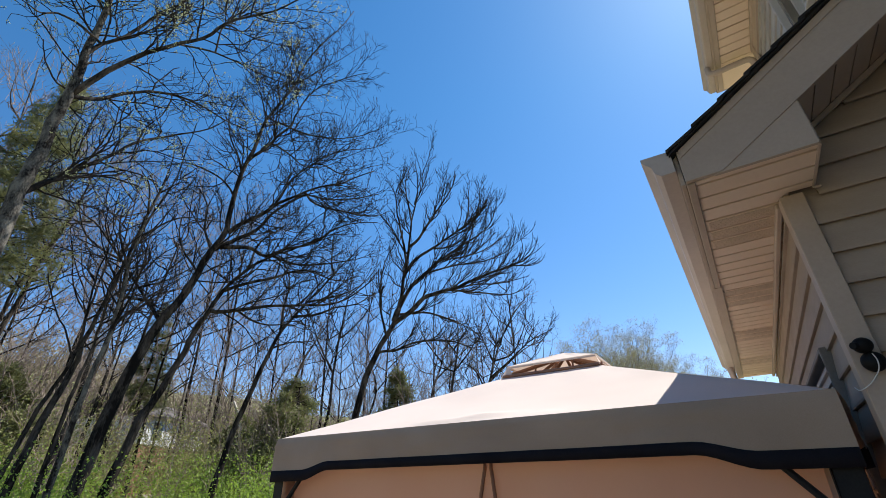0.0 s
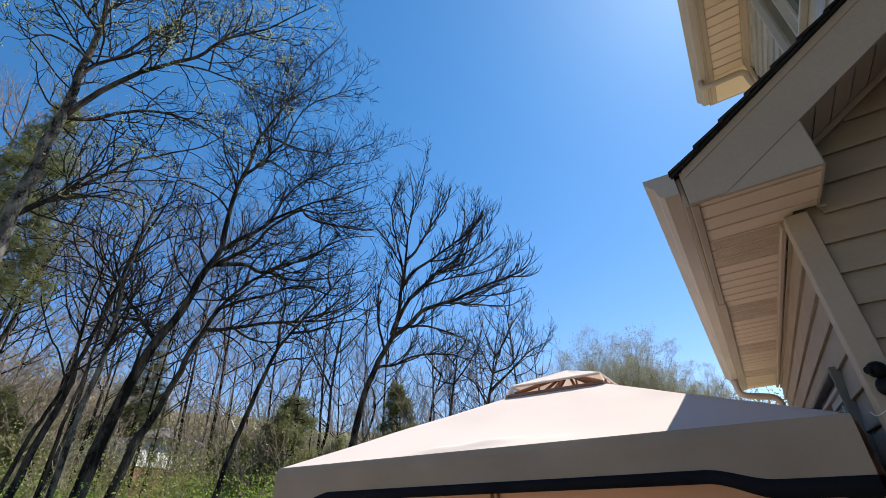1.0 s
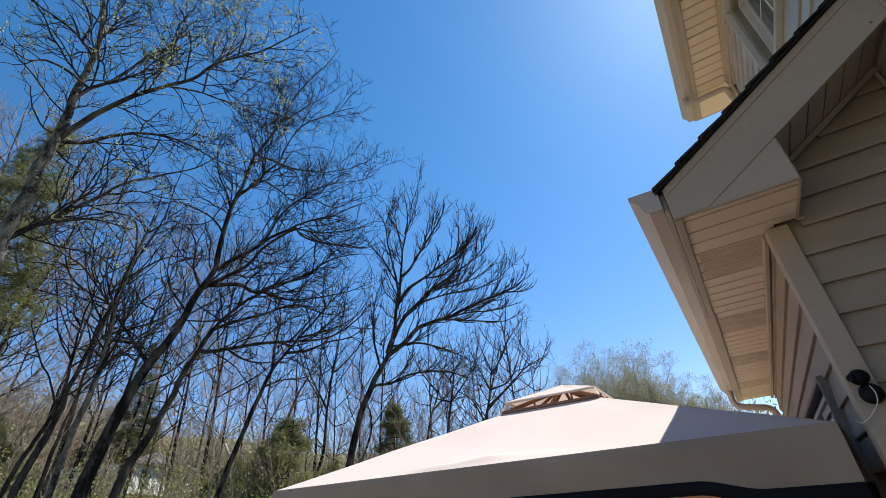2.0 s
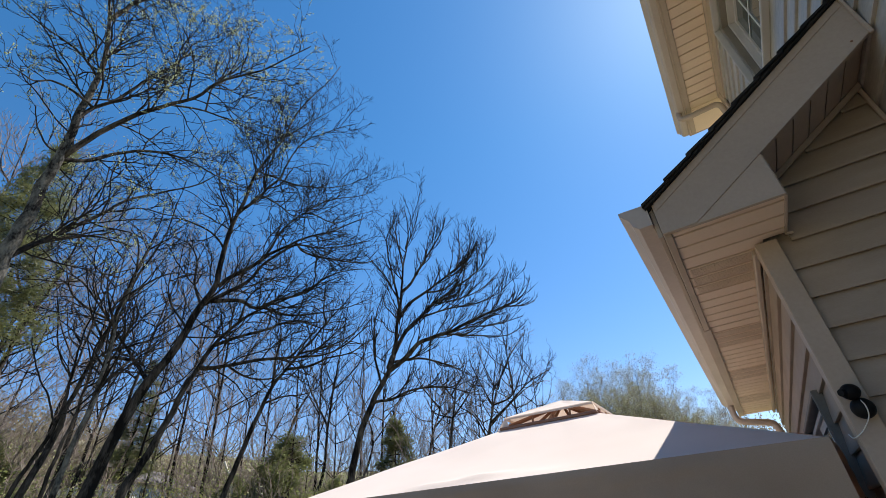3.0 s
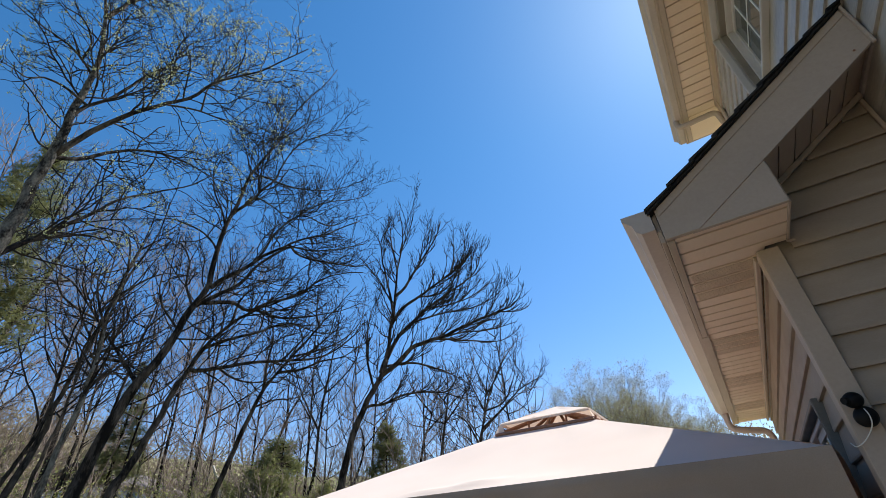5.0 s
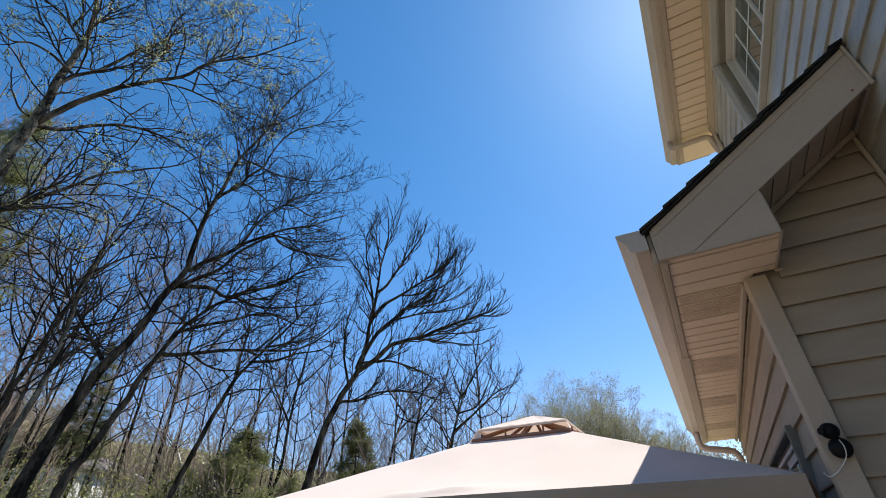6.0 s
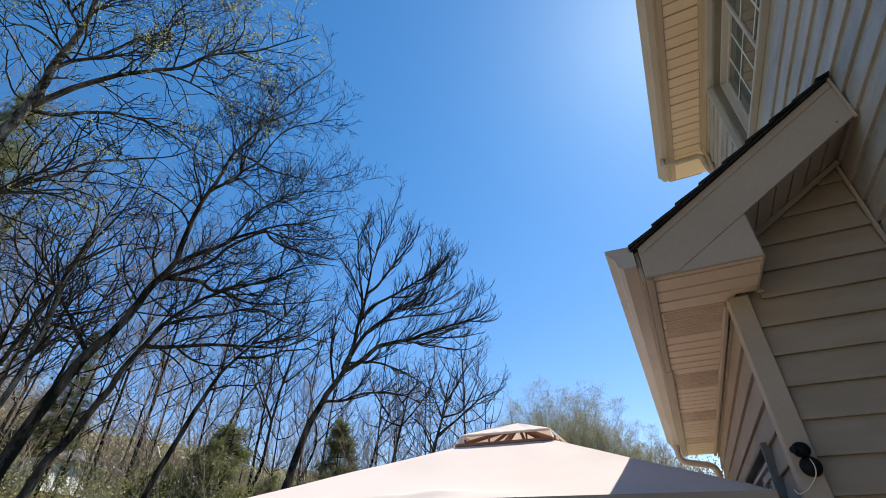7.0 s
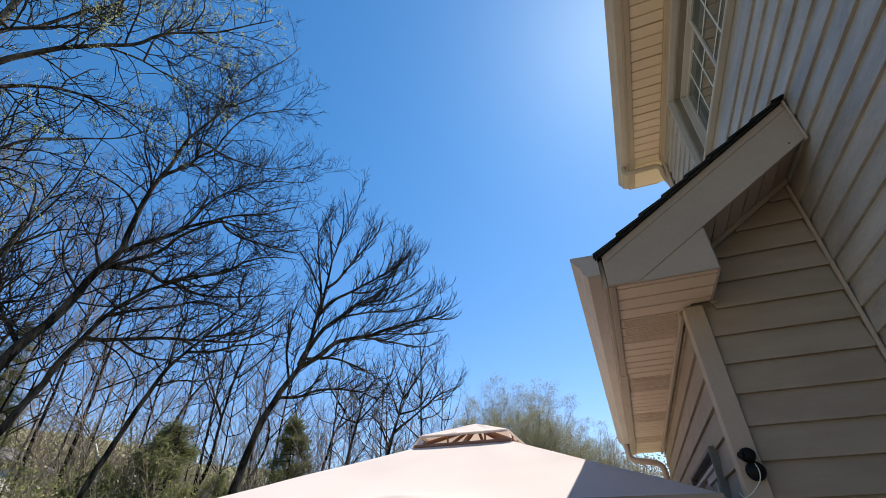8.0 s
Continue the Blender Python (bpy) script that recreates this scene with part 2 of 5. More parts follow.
tagged(patio, "unseen tan slab beside the house, bouncing warm light", "patio", kind="structure")

# ---- house: the wing with its corner, the tall wall behind it ----
WING_Y = 4.0          # far end of the wing
MAIN_X = 0.625        # face of the two-storey wall
MAIN_Y = 1.94         # far corner of the two-storey wall
COURSE = 0.1275       # exposed height of one siding course
SOFFIT_Z = 2.80
EAVE_X = -0.33        # fascia of the wing
RAKE_Y = -0.34        # face of the rake board
PITCH = 0.667
HIGH_Z = 5.385        # soffit of the upper eave
HIGH_X = 0.30         # fascia of the upper eave
HIGH_Y = 2.355        # far end of the upper eave


def rake_low(x):
    return 3.0 + PITCH * (x - 0.1)


def rake_high(x):
    return rake_low(x) + 0.235


def wall_with_hole(lo, hi, axis, hole=None):
    """A solid wall; hole is (a0, a1, z0, z1) along the axis in which it runs."""
    if not hole:
        return box(lo, hi)
    i = "xyz".index(axis)
    a0, a1, z0, z1 = hole
    bm = bmesh.new()
    for a, b, c, d in ((lo[i], a0, lo[2], hi[2]), (a1, hi[i], lo[2], hi[2]), (a0, a1, lo[2], z0), (a0, a1, z1, hi[2])):
        l2, h2 = list(lo), list(hi)
        l2[i], h2[i], l2[2], h2[2] = a, b, c, d
        add_box(bm, l2, h2)
    return bm


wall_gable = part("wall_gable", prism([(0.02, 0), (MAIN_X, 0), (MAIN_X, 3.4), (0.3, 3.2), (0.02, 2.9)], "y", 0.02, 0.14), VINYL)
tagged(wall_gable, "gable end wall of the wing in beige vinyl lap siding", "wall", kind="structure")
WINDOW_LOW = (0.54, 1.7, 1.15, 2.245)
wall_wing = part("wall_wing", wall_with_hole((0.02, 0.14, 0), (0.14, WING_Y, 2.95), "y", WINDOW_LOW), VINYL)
tagged(wall_wing, "long wall of the wing in beige vinyl lap siding", "wall", kind="structure")
wall_far = part("wall_far", box((0.14, WING_Y - 0.12, 0), (MAIN_X + 0.12, WING_Y, 2.95)), VINYL)
tagged(wall_far, "plain far end wall of the wing", "wall", kind="structure")
WINDOW_HIGH = (-0.62, 0.985, 4.29, 5.18)
wall_main = part("wall_main", wall_with_hole((MAIN_X + 0.02, -7, 0), (MAIN_X + 0.14, MAIN_Y, 5.6), "y", WINDOW_HIGH), VINYL_OLD)
tagged(wall_main, "tall two-storey wall in weathered beige vinyl lap siding", "wall", kind="structure")
wall_main_end = part("wall_main_end", box((MAIN_X + 0.14, MAIN_Y - 0.12, 0), (8.6, MAIN_Y, 5.6)), VINYL_OLD)
tagged(wall_main_end, "far end wall of the two-storey house", "wall", kind="structure")
wall_back = part("wall_back", box((8.6, -7, 0), (8.72, MAIN_Y, 5.6)), VINYL_OLD)
tagged(wall_back, "plain outer wall closing the house", "wall", kind="structure")
wall_near = part("wall_near", box((MAIN_X + 0.14, -7, 0), (8.6, -6.88, 5.6)), VINYL_OLD)
tagged(wall_near, "plain outer wall closing the house", "wall", kind="structure")
floor_inside = part("floor_inside", box((MAIN_X + 0.14, -6.88, -0.06), (8.6, MAIN_Y - 0.12, -0.01)), PATIO)
tagged(floor_inside, "plain floor slab inside the house", "floor", kind="structure")
ceiling_inside = part("ceiling", box((MAIN_X + 0.14, -6.88, 5.3), (8.6, MAIN_Y - 0.12, 5.36)), GRILLE)
tagged(ceiling_inside, "plain white ceiling inside the upper room", "ceiling", kind="structure")


def lap(outward, z, h=COURSE):
    """The outline of one lap course: a sloped face, and a lip at the foot that stands clear of the course below."""
    s = outward
    return [(0, z + 0.016), (s * 0.012, z + 0.016), (s * 0.014, z - 0.006), (s * 0.024, z - 0.006), (s * 0.025, z + 0.004), (s * 0.002, z + h + 0.012), (0, z + h + 0.012)]


def lap_tight(outward, z, h):
    """A lap course that closes flat on the one below."""
    s = outward
    return [(0, z - 0.004), (s * 0.019, z - 0.004), (s * 0.020, z + 0.004), (s * 0.004, z + h + 0.006), (0, z + h + 0.006)]


# ---- upper eave ----
def grooved_soffit(name, x0, x1, y0, y1, z, lane, first, mat, thick=0.04, panel=1):
    """A soffit of narrow lanes with a groove between them, deep where one panel meets the next; lanes run from fascia to wall."""
    prof = [(y0, z + thick)]
    prof.append((y0, z))
    g, k = first, 0
    while g < y1 - 0.02:
        if g > y0 + 0.02:
            deep, wide = (0.03, 0.012) if k % panel == 0 else (0.012, 0.008)
            prof += [(g - wide, z), (g - wide + 0.002, z + deep), (g + 0.001, z + deep), (g + 0.002, z)]
        g += lane
        k += 1
    prof += [(y1, z), (y1, z + thick)]
    bm = bmesh.new()
    # quads along the strip, open on top to stay cheap
    a = [bm.verts.new((x0, p, q)) for p, q in prof]
    b = [bm.verts.new((x1, p, q)) for p, q in prof]
    for i in range(len(prof) - 1):
        bm.faces.new((a[i], a[i + 1], b[i + 1], b[i]))
    bm.faces.new((a[0], b[0], b[-1], a[-1]))
    ob = part(name, bm, mat)
    return ob


upper_soffit = grooved_soffit("upper_soffit", HIGH_X + 0.045, MAIN_X - 0.02, -7.2, MAIN_Y + 0.06, HIGH_Z, 0.1046, 1.243 - 81 * 0.1046, SOFFIT, panel=3)
tagged(upper_soffit, "cream vinyl soffit under the upper eave with narrow grooved lanes", "soffit", kind="structure")
bm = bmesh.new()
add_box(bm, (HIGH_X, -7.2, HIGH_Z - 0.012), (HIGH_X + 0.045, HIGH_Y, HIGH_Z + 0.02))
upper_edge = part("upper_soffit_trim", bm, TRIM, bevel=0.004)
tagged(upper_edge, "beige aluminium trim along the upper soffit", "trim", kind="structure")
upper_frieze = part("upper_frieze", prism([(MAIN_X + 0.02, HIGH_Z), (MAIN_X - 0.028, HIGH_Z), (MAIN_X - 0.028, HIGH_Z - 0.03), (MAIN_X - 0.012, HIGH_Z - 0.035), (MAIN_X - 0.012, HIGH_Z - 0.14), (MAIN_X + 0.02, HIGH_Z - 0.14)], "y", -7, MAIN_Y + 0.01), TRIM)
tagged(upper_frieze, "beige trim board where the upper wall meets the soffit", "trim", kind="structure")
upper_return = part("upper_eave_return", box((HIGH_X + 0.046, MAIN_Y + 0.061, HIGH_Z - 0.004), (MAIN_X + 0.3, HIGH_Y, HIGH_Z + 0.02)), SOFFIT, bevel=0.003)
tagged(upper_return, "cream boxed return at the end of the upper eave", "soffit", kind="structure")
upper_fascia = part("upper_fascia", box((HIGH_X - 0.02, -7.2, HIGH_Z - 0.01), (HIGH_X - 0.001, HIGH_Y, HIGH_Z + 0.17)), TRIM, bevel=0.003)
tagged(upper_fascia, "beige fascia board of the upper eave", "trim", kind="structure")
upper_rake = part("upper_rake_board", prism([(HIGH_X - 0.02, HIGH_Z), (HIGH_X + 0.3, HIGH_Z), (4.6, HIGH_Z + PITCH * 4.0), (4.6, HIGH_Z + 0.2 + PITCH * 4.3), (HIGH_X - 0.02, HIGH_Z + 0.19)], "y", HIGH_Y + 0.001, HIGH_Y + 0.02), TRIM)
tagged(upper_rake, "beige rake board at the end of the upper roof", "trim", kind="structure")
upper_roof = part("roof_upper", prism([(HIGH_X - 0.06, HIGH_Z + 0.18), (4.6, HIGH_Z + 0.18 + PITCH * 4.36), (9.2, HIGH_Z + 0.18), (9.2, HIGH_Z + 0.21), (4.6, HIGH_Z + 0.22 + PITCH * 4.36), (HIGH_X - 0.06, HIGH_Z + 0.205)], "y", -7.25, HIGH_Y + 0.04), SHINGLE)
tagged(upper_roof, "dark grey asphalt shingle roof of the two-storey house", "roof", kind="structure")


def gutter_run(name, back, top, y0, y1, label, s=1.0):
    """A folded K-style gutter with end caps."""
    o = [(0, 0), (0, -0.105), (-0.055, -0.105), (-0.075, -0.085), (-0.082, -0.05), (-0.1, -0.03), (-0.115, -0.012), (-0.115, 0.004), (-0.1, 0.004)]
    i = [(-0.1, -0.006), (-0.108, -0.014), (-0.092, -0.034), (-0.076, -0.052), (-0.068, -0.082), (-0.052, -0.098), (-0.006, -0.098), (-0.006, 0)]
    shell = [(back + p * s, top + q * s) for p, q in o + i]
    thing = empty(name, (back, (y0 + y1) / 2, top - 0.1), label, "gutter")
    part("trough", prism(shell, "y", y0, y1), GUTTER, thing)
    cap = [(back + p * s, top + q * s) for p, q in o]
    part("end_cap", prism(cap, "y", y0 - 0.004, y0 - 0.0005), GUTTER, thing)
    part("end_cap", prism(cap, "y", y1 + 0.0005, y1 + 0.004), GUTTER, thing)
    return thing


def downpipe(points, thing, r=0.032):
    v, f = tube(spline(points, 48), r, 10)
    raw("downpipe", v, f, TRIM, thing, "beige gutter elbow and downpipe", smooth=True)


high_gutter = gutter_run("gutter", HIGH_X - 0.0205, HIGH_Z + 0.10, -7.2, HIGH_Y, "beige metal gutter along the upper eave", 0.86)
downpipe([(0.23, 1.98, HIGH_Z + 0.02), (0.23, 1.98, HIGH_Z - 0.05), (0.27, 1.97, HIGH_Z - 0.085), (0.45, 1.95, HIGH_Z - 0.095), (MAIN_X - 0.06, 1.94, HIGH_Z - 0.12), (MAIN_X - 0.03, 1.97, HIGH_Z - 0.25), (MAIN_X + 0.02, 1.99, HIGH_Z - 0.5), (MAIN_X + 0.03, 1.99, 4.2)], high_gutter, 0.028)

# ---- lower eave ----
lower_soffit = grooved_soffit("lower_soffit", EAVE_X + 0.031, 0.02, RAKE_Y + 0.02, WING_Y, SOFFIT_Z, 0.1105, 0.049 - 3 * 0.1105, SOFFIT)
tagged(lower_soffit, "cream vinyl soffit of the wing with grooved and vented lanes", "soffit", kind="structure")
box_soffit = grooved_soffit("box_soffit", 0.0201, 0.1, RAKE_Y + 0.02, -0.018, SOFFIT_Z, 0.1105, 0.049 - 3 * 0.1105, SOFFIT)
tagged(box_soffit, "cream vinyl soffit under the boxed eave corner", "soffit", kind="structure")


def vent_strip(y0):
    """One lane pierced by rows of slots, as a raised pressed strip with bars."""
    bm = bmesh.new()
    add_box(bm, (EAVE_X + 0.045, y0 + 0.014, SOFFIT_Z - 0.0025), (-0.02, y0 + 0.094, SOFFIT_Z - 0.0005))
    x = EAVE_X + 0.05
    while x < -0.03:
        for k in range(5):
            add_box(bm, (x, y0 + 0.018 + 0.0155 * k, SOFFIT_Z - 0.0045), (x + 0.005, y0 + 0.0285 + 0.0155 * k, SOFFIT_Z - 0.0025))
        x += 0.0095
    return part("vent_lane", bm, VENT, lower_soffit, "perforated vent lane")


for start in (0.049, 0.049 + 9 * 0.1105, 0.049 + 18 * 0.1105, 0.049 + 27 * 0.1105):
    for k in range(3):
        vent_strip(start + k * 0.1105)
lower_edge = part("lower_soffit_trim", box((EAVE_X, RAKE_Y + 0.02, SOFFIT_Z - 0.008), (EAVE_X + 0.031, WING_Y, SOFFIT_Z + 0.02)), TRIM, bevel=0.003)
tagged(lower_edge, "beige aluminium channel along the outer edge of the soffit", "trim", kind="structure")
lower_patch = part("fascia_cover", box((EAVE_X - 0.004, 0.93, SOFFIT_Z - 0.012), (EAVE_X + 0.036, WING_Y - 0.02, SOFFIT_Z - 0.0085)), TRIM, bevel=0.001)
tagged(lower_patch, "overlapping length of beige fascia cover", "trim", kind="structure")
wall_channel = part("soffit_channel", box((-0.03, 0.05, SOFFIT_Z - 0.028), (-0.006, WING_Y, SOFFIT_Z - 0.001)), TRIM, bevel=0.004)
tagged(wall_channel, "beige channel where the soffit meets the wall", "trim", kind="structure")
lower_fascia = part("lower_fascia", box((EAVE_X - 0.02, RAKE_Y + 0.02, SOFFIT_Z + 0.0), (EAVE_X - 0.001, WING_Y + 0.2, SOFFIT_Z + 0.155)), TRIM, bevel=0.003)
tagged(lower_fascia, "beige fascia board behind the gutter", "trim", kind="structure")
low_gutter = gutter_run("gutter", EAVE_X - 0.0215, SOFFIT_Z + 0.163, RAKE_Y - 0.005, WING_Y + 0.02, "beige metal gutter along the wing eave")
downpipe([(-0.385, 3.7, SOFFIT_Z + 0.06), (-0.385, 3.7, SOFFIT_Z - 0.04), (-0.35, 3.71, SOFFIT_Z - 0.1), (-0.2, 3.75, SOFFIT_Z - 0.13), (-0.1, 3.78, SOFFIT_Z - 0.15), (-0.055, 3.79, SOFFIT_Z - 0.21), (-0.05, 3.8, SOFFIT_Z - 0.4), (-0.05, 3.8, 1.4), (-0.05, 3.8, 0.1)], low_gutter, 0.032)

# rake board, boxed corner, sloped soffit, roof
rake = part("rake_board", prism([(-0.2, SOFFIT_Z + 0.0), (EAVE_X, SOFFIT_Z + 0.0), (EAVE_X, SOFFIT_Z + 0.155), (EAVE_X + 0.01, rake_high(EAVE_X)), (MAIN_X, rake_high(MAIN_X)), (MAIN_X, rake_low(MAIN_X)), (0.1, rake_low(0.1))], "y", RAKE_Y - 0.003, RAKE_Y + 0.018), TRIM, bevel=0.002)
bm = bmesh.new()
bmesh.ops.create_cone(bm, cap_ends=True, segments=10, radius1=0.005, radius2=0.004, depth=0.004, matrix=pose(0.555, RAKE_Y - 0.0045, 3.337, 90, 0, 0))
part("nail_head", bm, BROWN_METAL, rake, "small rusty nail head")
tagged(rake, "beige aluminium rake board along the gable slope", "trim", kind="structure")
drip = part("drip_edge", prism([(EAVE_X + 0.01, rake_high(EAVE_X + 0.01) - 0.04), (MAIN_X - 0.014, rake_high(MAIN_X - 0.014) - 0.04), (MAIN_X - 0.014, rake_high(MAIN_X - 0.014)), (EAVE_X + 0.01, rake_high(EAVE_X + 0.01))], "y", RAKE_Y - 0.0065, RAKE_Y - 0.0035), TRIM, bevel=0.001)
tagged(drip, "folded beige drip edge under the shingles", "trim", kind="structure")
pork = part("eave_box", prism([(-0.23, SOFFIT_Z - 0.004), (0.104, SOFFIT_Z - 0.004), (0.104, rake_low(0.104) + 0.016)], "y", RAKE_Y + 0.001, RAKE_Y + 0.017), TRIM, bevel=0.0015)
tagged(pork, "triangular beige cover closing the boxed eave corner", "trim", kind="structure")
cheek = part("eave_box_cheek", box((0.1005, RAKE_Y + 0.018, SOFFIT_Z - 0.003), (0.112, -0.001, rake_low(0.112))), TRIM, bevel=0.002)
tagged(cheek, "beige side of the boxed eave corner", "trim", kind="structure")
tab = part("corner_flashing", box((0.1, -0.028, SOFFIT_Z - 0.016), (0.128, -0.019, SOFFIT_Z - 0.004)), TRIM, bevel=0.003)
tagged(tab, "small bent tab of beige flashing", "trim", kind="structure")


def sloped_soffit():
    """The underside of the rake overhang: lanes across the slope, with grooves."""
    bm = bmesh.new()
    x = 0.112
    while x < MAIN_X - 0.001:
        x1 = min(x + 0.085, MAIN_X - 0.001)
        z0, z1 = rake_low(x) + 0.03, rake_low(x1 - 0.006) + 0.03
        one = [bm.verts.new(c) for c in ((x, RAKE_Y + 0.02, z0), (x1 - 0.006, RAKE_Y + 0.02, z1), (x1 - 0.006, 0.0, z1), (x, 0.0, z0))]
        two = [bm.verts.new(c.co + Vector((0, 0, 0.012))) for c in one]
        bm.faces.new(one)
        bm.faces.new(two[::-1])
        for i in range(4):
            bm.faces.new((one[i], one[(i + 1) % 4], two[(i + 1) % 4], two[i]))
        x = x1
    return part("rake_soffit", bm, TRIM)


tagged(sloped_soffit(), "sloped beige soffit lanes under the gable overhang", "soffit", kind="structure")
rake_trim = part("rake_wall_trim", prism([(0.112, rake_low(0.112) + 0.028), (MAIN_X, rake_low(MAIN_X) + 0.028), (MAIN_X, rake_low(MAIN_X) + 0.0), (0.112, rake_low(0.112) + 0.0)], "y", -0.03, -0.0165), TRIM, bevel=0.002)
tagged(rake_trim, "thin beige channel along the gable slope", "trim", kind="structure")
roof_lower = part("roof_lower", prism([(EAVE_X - 0.03, rake_high(EAVE_X - 0.03) + 0.002), (MAIN_X, rake_high(MAIN_X) + 0.002), (MAIN_X, rake_high(MAIN_X) + 0.014), (EAVE_X - 0.03, rake_high(EAVE_X - 0.03) + 0.014)], "y", RAKE_Y - 0.024, WING_Y + 0.22), SHINGLE)
tagged(roof_lower, "lean-to roof of dark grey asphalt shingles over the wing", "roof", kind="structure")
wing_cap = part("wall_wing_back", prism([(MAIN_X, rake_high(MAIN_X)), (MAIN_X, 0), (MAIN_X + 0.12, 0), (MAIN_X + 0.12, rake_high(MAIN_X))], "y", MAIN_Y + 0.025, WING_Y - 0.12), VINYL)
tagged(wing_cap, "plain rear wall of the wing", "wall", kind="structure")
end_cap = part("rake_end_trim", prism([(MAIN_X - 0.012, rake_low(MAIN_X) - 0.02), (MAIN_X - 0.001, rake_low(MAIN_X) - 0.02), (MAIN_X - 0.001, rake_high(MAIN_X)), (MAIN_X - 0.012, rake_high(MAIN_X))], "y", RAKE_Y - 0.018, RAKE_Y - 0.0035), TRIM, bevel=0.002)
tagged(end_cap, "bent beige trim end of the rake against the wall", "trim", kind="structure")

# corner posts
post = part("corner_post", prism([(-0.018, -0.018), (0.064, -0.018), (0.064, -0.006), (0.0, 0.0), (-0.006, 0.064), (-0.018, 0.064)], "z", 0, SOFFIT_Z - 0.012), TRIM, bevel=0.003)
tagged(post, "beige vinyl outside corner post of the wing", "trim", kind="structure")
inner_post = part("inside_corner_post", prism([(MAIN_X - 0.015, 0.0), (MAIN_X - 0.015, -0.012), (MAIN_X - 0.009, -0.016), (MAIN_X + 0.0, -0.016), (MAIN_X + 0.0, 0.0)], "z", 0, rake_low(MAIN_X)), TRIM, bevel=0.002)
tagged(inner_post, "beige vinyl inside corner strip", "trim", kind="structure")
high_post = part("upper_corner_post", prism([(MAIN_X - 0.02, MAIN_Y - 0.07), (MAIN_X - 0.02, MAIN_Y + 0.02), (MAIN_X + 0.07, MAIN_Y + 0.02), (MAIN_X + 0.07, MAIN_Y), (MAIN_X, MAIN_Y), (MAIN_X, MAIN_Y - 0.07)], "z", 3.0, HIGH_Z - 0.001), TRIM, bevel=0.003)
tagged(high_post, "beige vinyl corner post of the upper wall", "trim", kind="structure")

# ---- windows ----
def frame_bars(y0, y1, z0, z1, x0, x1, w):
    return [((x0, y0, z0), (x1, y0 + w, z1)), ((x0, y1 - w, z0), (x1, y1, z1)), ((x0, y0 + w, z0), (x1, y1 - w, z0 + w)), ((x0, y0 + w, z1 - w), (x1, y1 - w, z1))]


def sliding_window(name, x, hole, label, cols, rows, casing, thick, proud, deep=0.0):
    y0, y1, z0, z1 = hole
    w = empty(name, (x, (y0 + y1) / 2, z0), label, "window")
    w["kind"] = "structure"
    for a, b in frame_bars(y0 - 0.03, y1 + 0.03, z0 - 0.015, z1 + 0.03, x - proud, x + 0.02, thick):
        part("casing", box(a, b), casing, w, bevel=0.004)
    if deep:
        for a, b in frame_bars(y0 + 0.002, y1 - 0.002, z0 + 0.002, z1 - 0.002, x + 0.021, x + 0.139, 0.028):
            part("jamb", box(a, b), TAUPE, w, "board lining the window opening", bevel=0.002)
        x += deep
    for a, b in frame_bars(y0 + 0.031, y1 - 0.031, z0 + 0.031, z1 - 0.031, x - 0.01, x + 0.06, 0.02):
        part("window_frame", box(a, b), WINDOW_FRAME, w, bevel=0.003)
    mid = (y0 + y1) / 2
    for a, b, d in ((y0 + 0.052, mid + 0.02, 0.005), (mid - 0.02, y1 - 0.052, 0.032)):
        lo, hi = z0 + 0.052, z1 - 0.052
        bm = bmesh.new()
        for p, q in frame_bars(a, b, lo, hi, x + d, x + d + 0.024, 0.034):
            add_box(bm, p, q)
        sash = part("sash", bm, WINDOW_FRAME, w, "sliding sash of a window")
        part("pane", box((x + d + 0.01, a + 0.04, lo + 0.04), (x + d + 0.015, b - 0.04, hi - 0.04)), GLASS, sash)
        for k in range(1, cols):
            c = a + 0.042 + (b - a - 0.084) * k / cols
            part("grille_bar", box((x + d + 0.004, c - 0.006, lo + 0.04), (x + d + 0.0095, c + 0.006, hi - 0.04)), GRILLE, sash)
        for k in range(1, rows):
            c = lo + 0.042 + (hi - lo - 0.084) * k / rows
            part("grille_bar", box((x + d + 0.002, a + 0.04, c - 0.006), (x + d + 0.0039, b - 0.04, c + 0.006)), GRILLE, sash)
    return w


sliding_window("window_1", MAIN_X, WINDOW_HIGH, "closed sliding window with white grilles under the upper eave", 3, 3, WINDOW_FRAME, 0.02, 0.026, 0.075)
sliding_window("window_2", 0.0, WINDOW_LOW, "closed dark window in a beige casing on the wing wall", 2, 2, GREY_METAL, 0.022, 0.026)

# ---- gazebo ----
GX0, GX1, GY0, GY1 = -1.505, 1.455, -1.75, 1.75
EAVE = 2.05
gazebo = empty("gazebo", (-1.575, 1.8, 0.0), "beige canvas two-tier gazebo with black trim and closed peach curtains", "gazebo")
gazebo.rotation_euler = (0, radians(0.9), 0)
bpy.context.view_layer.update()


def local(ob):
    """Parts of the gazebo are built round its own middle, and lean with it."""
    ob.matrix_parent_inverse = Matrix()
    return ob


